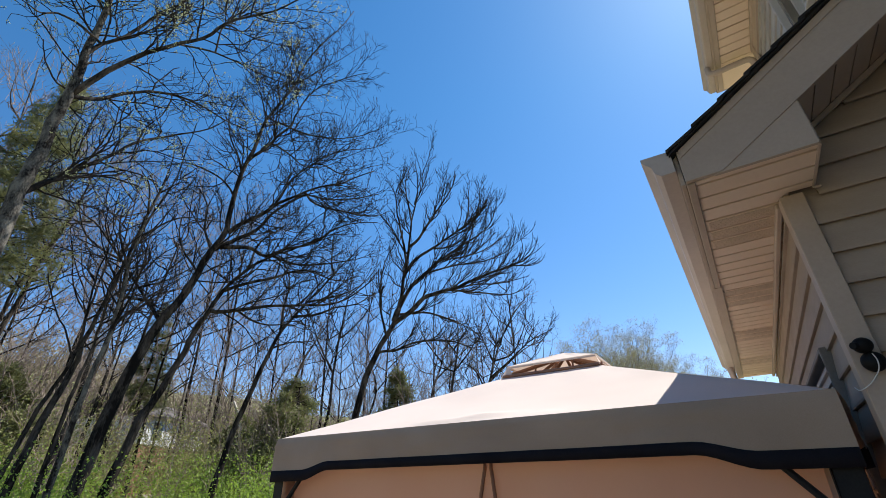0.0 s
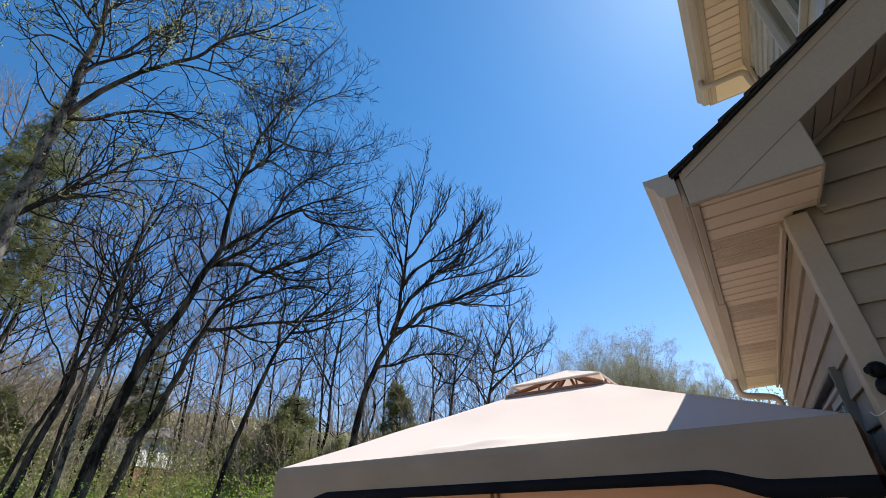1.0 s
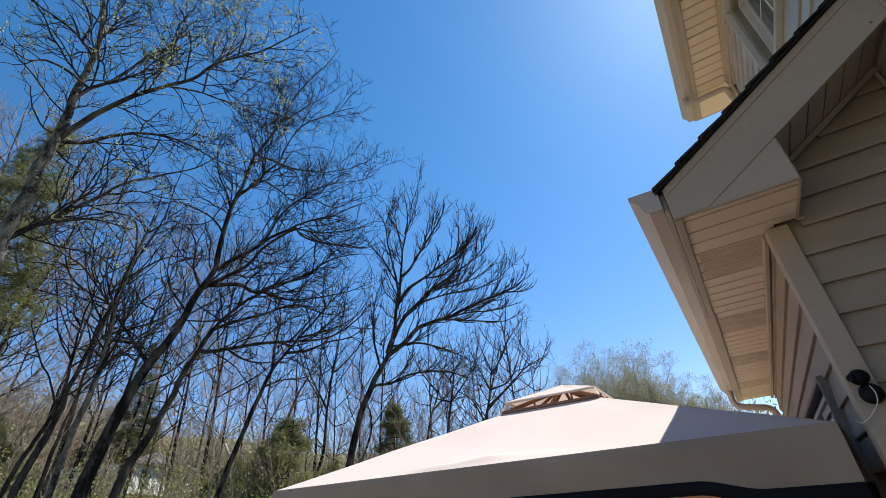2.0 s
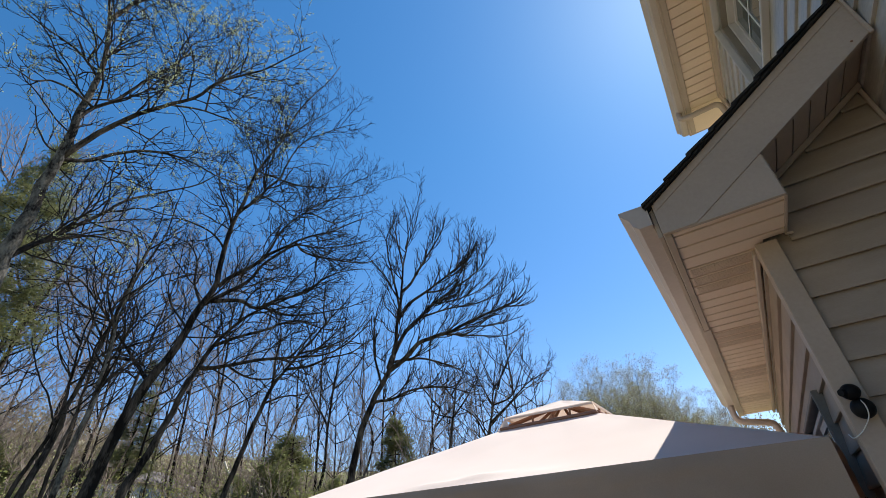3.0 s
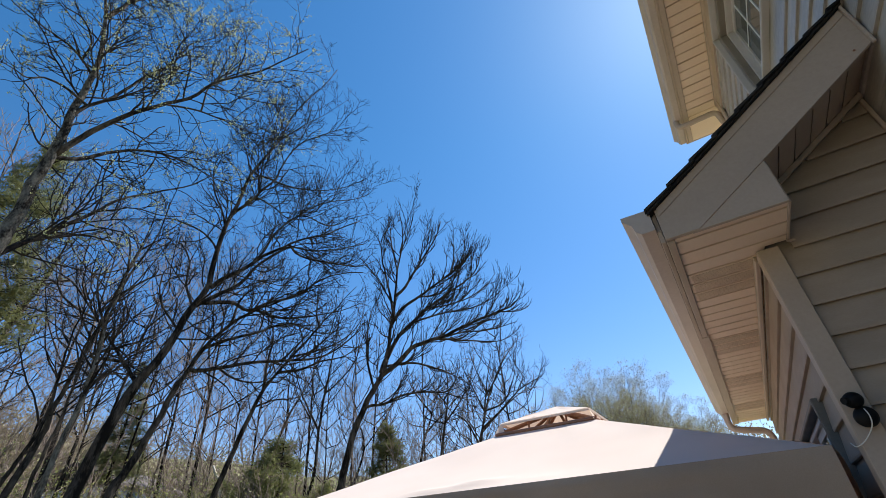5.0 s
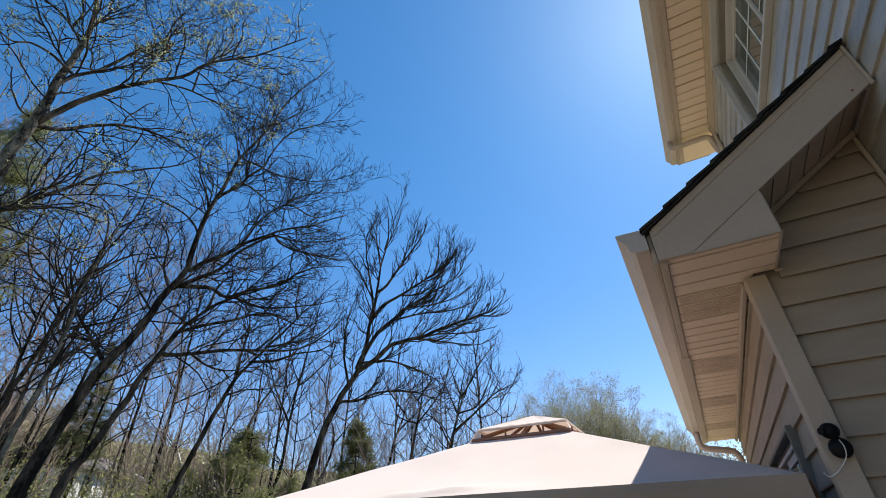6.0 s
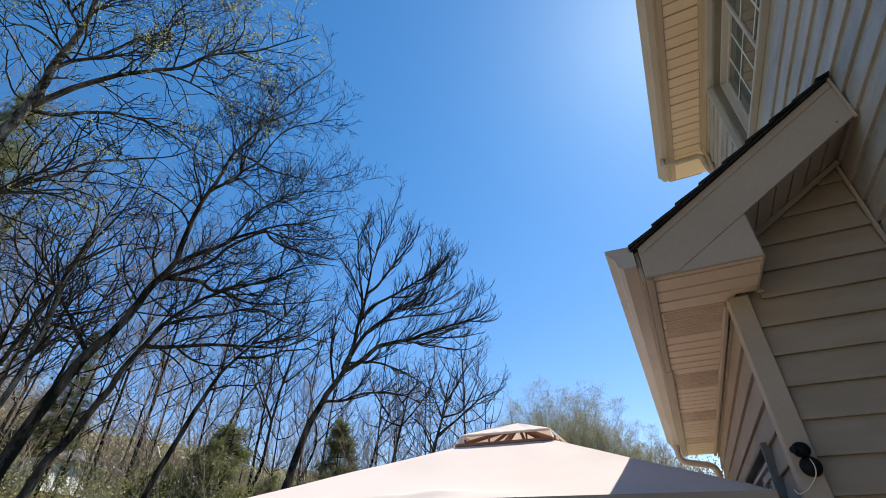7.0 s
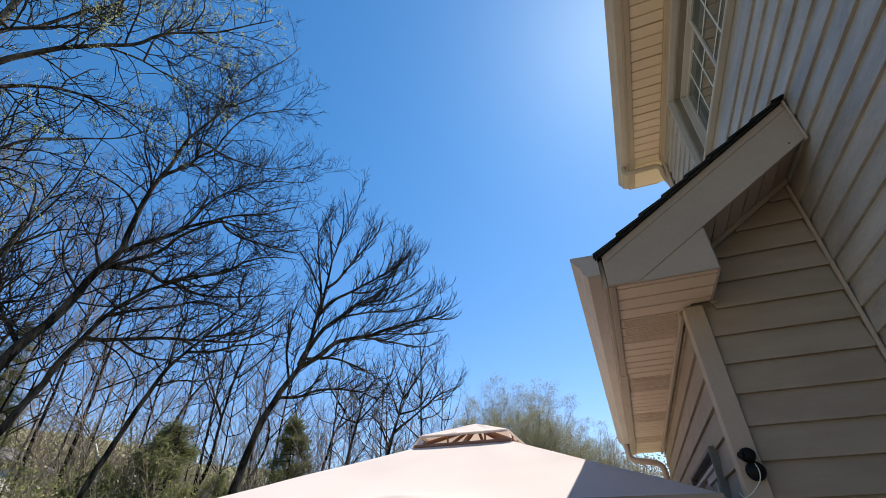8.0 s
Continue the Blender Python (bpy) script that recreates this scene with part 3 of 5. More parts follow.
def canopy_slope(edge0, edge1, top0, top1, sag, seed):
    """One cloth panel between the eave and the vent, sagging and creased."""
    nu, nv = 72, 40
    e0, e1, t0, t1 = (Vector(c) for c in (edge0, edge1, top0, top1))
    nrm = (e1 - e0).cross(t0 - e0).normalized()
    verts, faces = [], []
    for j in range(nv + 1):
        v = j / nv
        for i in range(nu + 1):
            u = i / nu
            p = e0.lerp(e1, u).lerp(t0.lerp(t1, u), v)
            s = -sag * 4 * u * (1 - u) * 4 * v * (1 - v)
            s += 0.006 * noise.noise((u * 6 + seed, v * 3, 0)) * (4 * v * (1 - v)) ** 0.5
            fold = math.exp(-((v - 0.06) / 0.03) ** 2) * 0.018 * max(0, noise.noise((u * 9, seed, 2)))
            if seed == 0:
                fold += 0.022 * math.exp(-((u - 0.5) / 0.05) ** 2 - ((v - 0.09 - 0.25 * (u - 0.5)) / 0.035) ** 2)
                fold += 0.012 * math.exp(-((u - 0.43) / 0.06) ** 2 - ((v - 0.05) / 0.03) ** 2)
            verts.append(tuple(p + nrm * (s + fold)))
    for j in range(nv):
        for i in range(nu):
            a = j * (nu + 1) + i
            faces.append((a, a + 1, a + nu + 2, a + nu + 1))
    return verts, faces


VX, VY, VZ = 0.40, 0.42, 2.555
MID = -0.055        # the vent sits a little off the middle
corners = [(GX0, GY0), (GX1, GY0), (GX1, GY1), (GX0, GY1)]
vents = [(MID - VX, -VY), (MID + VX, -VY), (MID + VX, VY), (MID - VX, VY)]
for k in range(4):
    a, b = corners[k], corners[(k + 1) % 4]
    c, d = vents[k], vents[(k + 1) % 4]
    v, f = canopy_slope((*a, EAVE), (*b, EAVE), (*c, VZ), (*d, VZ), 0.02, k * 3.7)
    local(raw("canopy_panel", v, f, CANVAS, gazebo, "sunlit beige canvas roof panel", smooth=True))


def valance(a, b, side):
    """The hanging border of one side: deeper at the corners, with a black band under it."""
    n = 90
    A, B = Vector((*a, 0)), Vector((*b, 0))
    out = (B - A).cross(Vector((0, 0, 1))).normalized()
    length = (B - A).length

    def drop(s):
        d = min(s, length - s)
        t = min(1, max(0, (d - 0.28) / 0.22))
        return 0.195 - 0.042 * t * t * (3 - 2 * t)
    cloth, band = [], []
    rows = 9
    for i in range(n + 1):
        s = length * i / n
        p = A.lerp(B, i / n)
        wave = 0.012 * noise.noise((s * 2.2, side, 0)) + 0.006 * noise.noise((s * 7, side, 3))
        low = drop(s)
        w = 0.056 - 0.014 * (0.195 - low) / 0.042
        for j in range(rows):
            t = j / (rows - 1)
            crease = 0.009 * noise.noise((s * 3.1 + t * 1.6, t * 4.2, side)) + 0.004 * noise.noise((s * 9 - t * 3, t * 7, side + 2))
            o = 0.014 * min(1, t * 5) + 0.004 * t + wave * 1.6 * t + crease * math.sin(math.pi * t)
            cloth.append(tuple(p + out * o + Vector((0, 0, EAVE + 0.004 - (low + 0.004) * t))))
        for z, o in ((EAVE - low + 0.006, 0.02 + wave * 1.6), (EAVE - low - w, 0.02 + wave * 1.8), (EAVE - low - w, 0.014 + wave * 1.8), (EAVE - low + 0.006, 0.014 + wave * 1.6)):
            band.append(tuple(p + out * o + Vector((0, 0, z))))
    fc = [(rows * i + j, rows * i + j + 1, rows * (i + 1) + j + 1, rows * (i + 1) + j) for i in range(n) for j in range(rows - 1)]
    fb = [(4 * i + j, 4 * i + (j + 1) % 4, 4 * i + 4 + (j + 1) % 4, 4 * i + 4 + j) for i in range(n) for j in range(4)]
    # darker cloth colour carries the shade of the hanging sides
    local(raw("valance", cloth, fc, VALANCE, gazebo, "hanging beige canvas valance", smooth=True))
    local(raw("valance_trim", band, fb, BLACK_CLOTH, gazebo, "black cloth border under the valance", smooth=True))


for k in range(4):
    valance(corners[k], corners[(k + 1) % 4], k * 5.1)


def curtain(a, b, side, top=1.93, inset=0.1):
    """A closed curtain of hanging folds."""
    A, B = Vector((*a, 0)), Vector((*b, 0))
    into = -(B - A).cross(Vector((0, 0, 1))).normalized()
    n = 90
    verts, faces = [], []
    for i in range(n + 1):
        s = (B - A).length * i / n
        fold = 0.012 * math.sin(s * 13 + 2 * noise.noise((s, side, 0))) + 0.01 * noise.noise((s * 2, side, 1))
        p = A.lerp(B, i / n) + into * inset
        for z, k in ((top, 0.2), (top - 0.15, 0.7), (1.2, 1.0), (0.05, 1.1)):
            verts.append(tuple(p + into * fold * k + Vector((0, 0, z))))
    for i in range(n):
        for j in range(3):
            faces.append((4 * i + j, 4 * i + j + 1, 4 * i + j + 5, 4 * i + j + 4))
    local(raw("curtain", verts, faces, CURTAIN, gazebo, "closed peach privacy curtain", smooth=True))


for k in range(4):
    curtain(corners[k], corners[(k + 1) % 4], k * 2.3)
# zip and straps where two curtains meet
for x0, x1 in ((-0.012, -0.07), (0.022, 0.05)):
    v, f = tube([(x0, GY0 + 0.085, 1.93), (x0, GY0 + 0.085, 1.84), (x1, GY0 + 0.085, 1.6), (x1 * 1.6, GY0 + 0.085, 1.2)], 0.009, 6)
    local(raw("curtain_tie", v, f, BROWN_METAL, gazebo, "brown edge strap of a curtain"))
# posts, beams, braces
for sx in (-1, 1):
    for sy in (-1, 1):
        px, py = sx * 1.43 - 0.025, sy * 1.69
        # real post, widened so its black also fills the shaded gap by the wall
        local(part("post", box((px - 0.045, py - 0.045, 0.0), (px + 0.045, py + 0.045, EAVE - 0.02)), BLACK_METAL, gazebo, "black metal post", bevel=0.004))
        local(part("foot_plate", box((px - 0.08, py - 0.08, 0.0), (px + 0.08, py + 0.08, 0.008)), BLACK_METAL, gazebo, bevel=0.002))
        for dx, dy in ((-sx, 0), (0, -sy)):
            v, f = tube([(px + dx * 0.02, py + dy * 0.02 + (-0.035 if dx else 0), 1.62), (px + dx * 0.22, py + dy * 0.22 + (-0.035 if dx else 0), 1.86)], 0.013, 8)
            local(raw("brace", v, f, BLACK_METAL, gazebo, "black diagonal corner brace"))
        v, f = tube([(px, py, EAVE - 0.03), (MID + sx * VX, sy * VY, VZ - 0.03)], 0.015, 8)
        local(raw("rafter", v, f, BROWN_METAL, gazebo))
for sy in (-1, 1):
    local(part("beam", box((-1.41, sy * 1.69 - 0.02, 1.94), (1.41, sy * 1.69 + 0.02, 1.99)), BLACK_METAL, gazebo, bevel=0.003))
for sx in (-1, 1):
    local(part("beam", box((sx * 1.415 - 0.045, -1.66, 1.94), (sx * 1.415 - 0.005, 1.66, 1.99)), BLACK_METAL, gazebo, bevel=0.003))

# upper tier
TX, TY, TZ, TOP = 0.365, 0.40, 2.65, 2.80
tier = [(MID - TX, -TY), (MID + TX, -TY), (MID + TX, TY), (MID - TX, TY)]
for k in range(4):
    a, b = tier[k], tier[(k + 1) % 4]
    v, f = canopy_slope((*a, TZ), (*b, TZ), (MID + a[0] * 0.01, a[1] * 0.01, TOP), (MID + b[0] * 0.01, b[1] * 0.01, TOP), 0.008, 20 + k)
    local(raw("vent_cap_panel", v, f, CANVAS, gazebo, "beige canvas panel of the vent cap", smooth=True))
    A, B = Vector((*a, 0)), Vector((*b, 0))
    out = (B - A).cross(Vector((0, 0, 1))).normalized() * 0.004
    lip = [tuple(A + out + Vector((0, 0, TZ))), tuple(B + out + Vector((0, 0, TZ))), tuple(B + out + Vector((0, 0, TZ - 0.018))), tuple(A + out + Vector((0, 0, TZ - 0.018)))]
    local(raw("vent_cap_hem", lip + [tuple(Vector(c) - out * 2) for c in lip], [(0, 1, 2, 3), (7, 6, 5, 4), (3, 2, 6, 7)], CANVAS, gazebo))
    # frame under the cap
    vent_a, vent_b = vents[k], vents[(k + 1) % 4]
    v, f = tube([(*vent_a, VZ + 0.012), (*vent_b, VZ + 0.012)], 0.012, 8)
    local(raw("vent_ring", v, f, BROWN_METAL, gazebo, "brown metal ring round the vent"))
    for s in (0.3, 0.55, 0.75):
        c = Vector((*vent_a, VZ)).lerp(Vector((*vent_b, VZ)), s)
        c.x, c.y, c.z = MID + (c.x - MID) * 0.86, c.y * 0.86, VZ
        v, f = tube([tuple(c), (c.x, c.y, TZ + 0.005)], 0.008, 6)
        local(raw("vent_strut", v, f, BROWN_METAL, gazebo, "thin brown strut under the vent cap"))
    v, f = tube([(*vent_a, VZ + 0.005), (MID, 0, TOP - 0.035)], 0.016, 8)
    local(raw("vent_rafter", v, f, BROWN_METAL, gazebo, "brown rafter under the vent cap"))
    m0 = (Vector(vent_a) + Vector(vent_b)) / 2
    v, f = tube([(MID + (m0.x - MID) * 0.95, m0.y * 0.95, VZ + 0.01), (MID + (m0.x - MID) * 0.15, m0.y * 0.15, TOP - 0.05)], 0.014, 8)
    local(raw("vent_rafter", v, f, BROWN_METAL, gazebo, "brown rafter under the vent cap"))
    # corner mesh panels of the vent
    p, q = Vector((*tier[k], TZ - 0.005)), Vector((*vents[k], VZ))
    w = Vector((*vents[(k + 1) % 4], VZ)) - q
    s2 = w.normalized() * 0.1
    corner = [tuple(p), tuple(p + s2 * 0.15), tuple(q + s2 * 0.8 - Vector((0, 0, 0.0))), tuple(q - s2 * 0.3)]
    local(raw("corner_strap", corner, [(0, 1, 2, 3)], CANVAS, gazebo, "beige strap tying the vent cap down"))

# ---- security camera on the corner ----
cam_box = empty("security_camera", (0.03, -0.02, 2.1), "black twin-ball outdoor security camera with a white cable", "security camera")


def ball(at, r, squash=(1, 1, 1)):
    bm = bmesh.new()
    bmesh.ops.create_uvsphere(bm, u_segments=28, v_segments=18, radius=r)
    for v in bm.verts:
        v.co = Vector((at[0] + v.co.x * squash[0], at[1] + v.co.y * squash[1], at[2] + v.co.z * squash[2]))
    return bm


part("mount", ball((0.029, -0.045, 2.088), 0.034, (1, 0.8, 1)), BLACK_PLASTIC, cam_box, "round black mount", smooth=True)
housing = part("lens_housing", ball((0.017, -0.06, 2.142), 0.029, (1, 1, 0.92)), BLACK_PLASTIC, cam_box, "black camera head", smooth=True)
bm = bmesh.new()
bmesh.ops.create_cone(bm, cap_ends=True, segments=20, radius1=0.014, radius2=0.012, depth=0.012, matrix=pose(-0.008, -0.079, 2.14, 90, 0, -52))
part("lens", bm, BLACK_PLASTIC, housing, "glossy dark lens")
v, f = tube(spline([(0.03, -0.07, 2.11), (0.032, -0.084, 2.085), (0.026, -0.074, 2.055), (0.002, -0.04, 2.025), (-0.02, -0.03, 2.01), (-0.03, 0.01, 2.01), (-0.028, 0.08, 2.03)], 24), 0.0019, 8)
raw("cable", v, f, WHITE_CABLE, cam_box, "thin white cable", smooth=True)



# ---- trees ----
def sprout(P, R, per_metre, lo, ratio, least, most, angle, lift, m, rng, wob, top=None):
    """Side shoots along many parent lines at once."""
    n, M, _ = P.shape
    seg = np.linalg.norm(np.diff(P, axis=1), axis=2)
    L = seg.sum(1)
    count = np.maximum(1, np.floor(L * per_metre + rng.random(n))).astype(int)
    idx = np.repeat(np.arange(n), count)
    k = len(idx)
    s = lo + (1 - lo) * rng.random(k) ** 0.85
    f = np.minimum(s * (M - 1), M - 1.001)
    i = f.astype(int)
    w = (f - i)[:, None]
    pos = P[idx, i] * (1 - w) + P[idx, i + 1] * w
    tan = P[idx, i + 1] - P[idx, i]
    tan /= np.linalg.norm(tan, axis=1, keepdims=True) + 1e-9
    rad = R[idx, i] * (1 - w[:, 0]) + R[idx, i + 1] * w[:, 0]
    v = rng.normal(size=(k, 3))
    v[:, 2] += 0.35
    v -= (v * tan).sum(1, keepdims=True) * tan
    v /= np.linalg.norm(v, axis=1, keepdims=True) + 1e-9
    a = (angle * (0.65 + 0.7 * rng.random(k)))[:, None]
    d = np.cos(a) * tan + np.sin(a) * v
    length = np.clip(ratio * L[idx] * (1.35 - 0.9 * s) * (0.55 + 0.9 * rng.random(k)), least, most)
    out = np.zeros((k, m, 3))
    out[:, 0] = pos
    for j in range(1, m):
        pos = pos + d * (length / (m - 1))[:, None]
        out[:, j] = pos
        d = d + rng.normal(size=(k, 3)) * wob + np.array((0, 0, lift))
        d /= np.linalg.norm(d, axis=1, keepdims=True)
    r0 = np.clip(rad * 0.7, 0.0086, 0.05 if top is None else top)
    radii = r0[:, None] * np.linspace(1, 0.5, m)[None, :]
    return out, radii


def leaves_at(points, size, rng, droop=0.0, wide=0.32):
    """Small folded leaves, two triangles each, one island a leaf."""
    n = len(points)
    a = rng.normal(size=(n, 3))
    a[:, 2] -= droop
    a /= np.linalg.norm(a, axis=1, keepdims=True)
    b = np.cross(a, rng.normal(size=(n, 3)))
    b /= np.linalg.norm(b, axis=1, keepdims=True) + 1e-9
    s = (size * (0.5 + rng.random(n)))[:, None]
    c = np.cross(a, b)
    v = np.stack([points, points + (a * 0.5 + b * wide + c * 0.08) * s, points + a * s, points + (a * 0.5 - b * wide + c * 0.08) * s], axis=1)
    q = (np.arange(n) * 4)[:, None]
    faces = np.concatenate([q + np.array([[0, 1, 2]]), q + np.array([[0, 2, 3]])], axis=0)
    return v.reshape(-1, 3).tolist(), faces.tolist()


class Tree:
    def __init__(self, label, bark, twig, r, *points, group="bare woodland trees"):
        self.bark, self.twig = bark, twig
        p = [np.array(c, float) for c in points]
        lean = p[1] - p[0]
        while p[0][2] > ground_height(p[0][0], p[0][1]) - 0.1:
            step = np.array((lean[0] * 0.7, lean[1] * 0.7, max(lean[2], 0.8)))
            step = step / step[2] * min(1.5, p[0][2] - ground_height(p[0][0], p[0][1]) + 0.25)
            lean = lean * np.array((0.8, 0.8, 1))
            p.insert(0, p[0] - step)
        self.thing = empty("tree", tuple(p[0]), label, "tree", group)
        self.lines = []
        self.add("trunk", r, p, 40, 12, 0.1)

    def add(self, name, r, p, count, sides, end):
        line = spline(p, count)
        t = np.linspace(0, 1, count)
        wob = np.array([noise.noise_vector(Vector((i * 0.55, p[0][0], p[0][1]))) for i in range(count)])
        line = line + wob * (r * 0.4) * np.minimum(1, t * 6)[:, None]
        radii = r * ((1 - t) ** 1.1 * (1 - end) + end)
        if name == "trunk":
            radii = radii * (1 + 0.2 * np.exp(-t * 14))
        v, f = tube(line, radii, sides)
        # limbs get the dark bark on every tree, to read as backlit silhouettes
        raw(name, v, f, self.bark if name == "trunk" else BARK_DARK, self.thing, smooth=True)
        keep = np.linspace(0, count - 1, 14).astype(int)
        self.lines.append((line[keep], radii[keep]))

    def limb(self, r, *points):
        p = [np.array(c, float) for c in points]
        near = min((q for line, _ in self.lines for q in line), key=lambda q: np.linalg.norm(q - p[0]))
        self.add("limb", r, [near] + p[1:] if np.linalg.norm(near - p[0]) < 0.5 else [near] + p, 26, 8, 0.22)

    def finish(self, seed, lift=0.07, density=1.0, angle=0.8, reach=1.0, haze=0.02, buds=0, size=0.06, mat=None, kink=0.17):
        """Kinked side branches, twigs and twiglets; each order shorter towards the tips."""
        rng = np.random.default_rng(seed)
        P = np.array([a for a, b in self.lines])
        R = np.array([b for a, b in self.lines])
        P0, R0 = sprout(P[:1], R[:1], 0.12, 0.4, 0.25, 1.2, 2.6, 0.75, lift * 0.6, 14, rng, kink * 0.7, 0.03)
        P, R = np.concatenate([P, P0]), np.concatenate([R, R0])
        P1, R1 = sprout(P[1:], R[1:], 2.6 * density, 0.15, 0.36 * reach, 0.7 * reach, 2.3 * reach, angle, lift, 10, rng, kink, 0.027)
        T1, S1 = sprout(P[:1], R[:1], 0.9 * density, 0.5, 0.14 * reach, 0.7, 2.2 * reach, 0.8, lift, 10, rng, kink, 0.027)
        P1, R1 = np.concatenate([P1, T1]), np.concatenate([R1, S1])
        P2, R2 = sprout(P1, R1, 3.2 * density, 0.12, 0.5, 0.4 * reach, 1.3 * reach, angle, lift, 7, rng, kink, 0.0155)
        P3, R3 = sprout(P2, R2, 2.7 * density, 0.15, 0.5, 0.25, 0.7, angle, lift, 5, rng, kink, 0.011)
        verts, faces = [], []
        for a, b, sides in ((P0, R0, 6), (P1, R1, 4), (P2, R2, 3), (P3, R3, 3)):
            v, f = tubes(a, b, sides)
            base = len(verts)
            verts += v
            faces += [[i + base for i in q] for q in f]
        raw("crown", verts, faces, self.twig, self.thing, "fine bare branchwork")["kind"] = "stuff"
        if buds:
            ends = P3[:, 1:].reshape(-1, 3)
            pick = ends[rng.integers(0, len(ends), buds)] + rng.normal(size=(buds, 3)) * haze
            if haze < 0.1:
                thick = np.array([noise.noise(Vector(c) * 0.6) for c in pick])
                pick = pick[thick + rng.random(buds) * 0.7 > 0.28]
            v, f = leaves_at(pick, size, rng)
            ob = raw("young_foliage", v, f, mat or BUD, self.thing, "sparse yellow-green young leaves")
            ob["kind"] = "stuff"
        return self.thing


def auto_tree(label, seed, height, spread, bark, twig, buds=0, mat=None, size=0.12, density=0.6, group="bare woodland trees", r=None):
    """A tree grown by rule round the origin's column; the others are copies of it."""
    rng = np.random.default_rng(seed)
    x, y = -60.0, 0.0
    z = ground_height(x, y)
    lean = rng.normal(size=2) * height * 0.05
    pts = [(x + lean[0] * t * t, y + lean[1] * t * t, z - 0.1 + height * 0.95 * t) for t in (0, 0.15, 0.35, 0.55, 0.75, 1)]
    tree = Tree(label, bark, twig, r or height * 0.0062, *pts, group=group)
    for k in range(9):
        t = 0.4 + 0.05 * k + 0.03 * rng.random()
        a = k * 2.4 + rng.random()
        b = np.array(pts[0]) + (np.array(pts[-1]) - np.array(pts[0])) * t
        reach = spread * (1.1 - 0.75 * t) * (0.7 + 0.5 * rng.random())
        out = np.array((math.cos(a), math.sin(a), 0))
        up = np.array((0, 0, 1.0))
        tree.limb(height * 0.0022, b, b + out * reach * 0.5 + up * reach * 0.4, b + out * reach * 0.85 + up * reach * 1.0, b + out * reach + up * reach * 1.5)
    tree.finish(seed, 0.08, density, 0.75, 1.2, 0.22, buds, size, mat)
    return tree.thing


def pine(label, seed, height, spread, bare=0.15, full=2000):
    """A conifer: trunk, drooping boughs, tufts of needles."""
    rng = np.random.default_rng(seed)
    x, y = -60.0, 0.0
    z = ground_height(x, y)
    thing = empty("pine_tree", (x, y, z), label, "pine tree", "evergreens")
    line = spline([(x, y, z - 0.1), (x + 0.05, y, z + height * 0.5), (x, y + 0.05, z + height)], 14)
    v, f = tube(line, np.linspace(height * 0.014, 0.02, 14), 9)
    raw("trunk", v, f, BARK_DARK, thing, smooth=True)
    n = int(height * (11 if full < 3000 else 17))
    t = bare + (1 - bare) * rng.random(n)
    a = rng.random(n) * 2 * math.pi
    reach = spread * (1.02 - t) ** 0.7 * (0.55 + 0.6 * rng.random(n))
    m = 6
    P = np.zeros((n, m, 3))
    for j in range(m):
        s = j / (m - 1)
        P[:, j, 0] = x + np.cos(a) * reach * s
        P[:, j, 1] = y + np.sin(a) * reach * s
        P[:, j, 2] = z + height * t + reach * (0.15 * s - 0.35 * s * s + 0.15 * s ** 3) + rng.normal(size=n) * 0.03
    R = np.full((n, 1), 0.022) * np.linspace(1, 0.3, m)[None, :]
    v, f = tubes(P, R, 4)
    raw("boughwork", v, f, BARK_DARK, thing)["kind"] = "stuff"
    P2, R2 = sprout(P, R, 4.5, 0.25, 0.35, 0.2, 0.7, 0.8, 0.02, 4, rng, 0.12)
    spots = np.concatenate([P2.reshape(-1, 3), P[:, 3:].reshape(-1, 3)])
    pick = spots[rng.integers(0, len(spots), int(height * full))] + rng.normal(size=(int(height * full), 3)) * 0.07
    v, f = leaves_at(pick, 0.2, rng, 0.1, 0.07)
    raw("foliage", v, f, NEEDLE, thing, "dark green needle tufts")["kind"] = "stuff"
    return thing


def plant(thing, x, y, turn, scale=1.0):
    c = copy_thing(thing, pose(x, y, ground_height(x, y) - 0.05, 0, 0, turn) @ Matrix.Scale(scale, 4))
    c.scale = (scale, scale, scale)
    for o in c.children:
        o.matrix_parent_inverse = thing.matrix_basis.inverted()
    return c


tree = Tree("tall grey-barked tree with open limbs and sparse young leaves", BARK_GREY, TWIG, 0.25, (-13.55, 0.00, 7.63), (-13.56, -0.04, 8.62), (-13.56, -0.02, 9.57), (-13.56, -0.05, 10.68), (-13.56, -0.04, 11.97), (-13.57, -0.11, 13.22), (-13.58, -0.15, 14.37), (-13.59, -0.24, 15.73), (-13.62, -0.48, 17.07), (-13.65, -0.76, 18.11), (-13.69, -1.12, 19.09), (-13.72, -1.73, 20.57))
tree.limb(0.085, (-13.55, 0.04, 11.91), (-13.28, 0.36, 12.54), (-13.02, 0.66, 13.16), (-12.68, 1.09, 13.90), (-12.31, 1.61, 14.54), (-11.93, 2.11, 15.14), (-11.61, 2.43, 16.01), (-11.21, 2.92, 16.64), (-10.75, 3.45, 17.17), (-10.25, 3.94, 18.07), (-9.61, 4.53, 19.06))
tree.limb(0.04, (-13.11, 1.87, 15.35), (-12.92, 2.70, 15.78), (-12.62, 3.62, 15.90), (-12.31, 4.40, 15.85), (-11.85, 5.35, 15.95), (-11.49, 5.97, 16.53))
tree.limb(0.035, (-12.77, 2.84, 17.22), (-12.19, 3.57, 16.99), (-11.48, 4.35, 16.87), (-10.80, 5.01, 16.91))
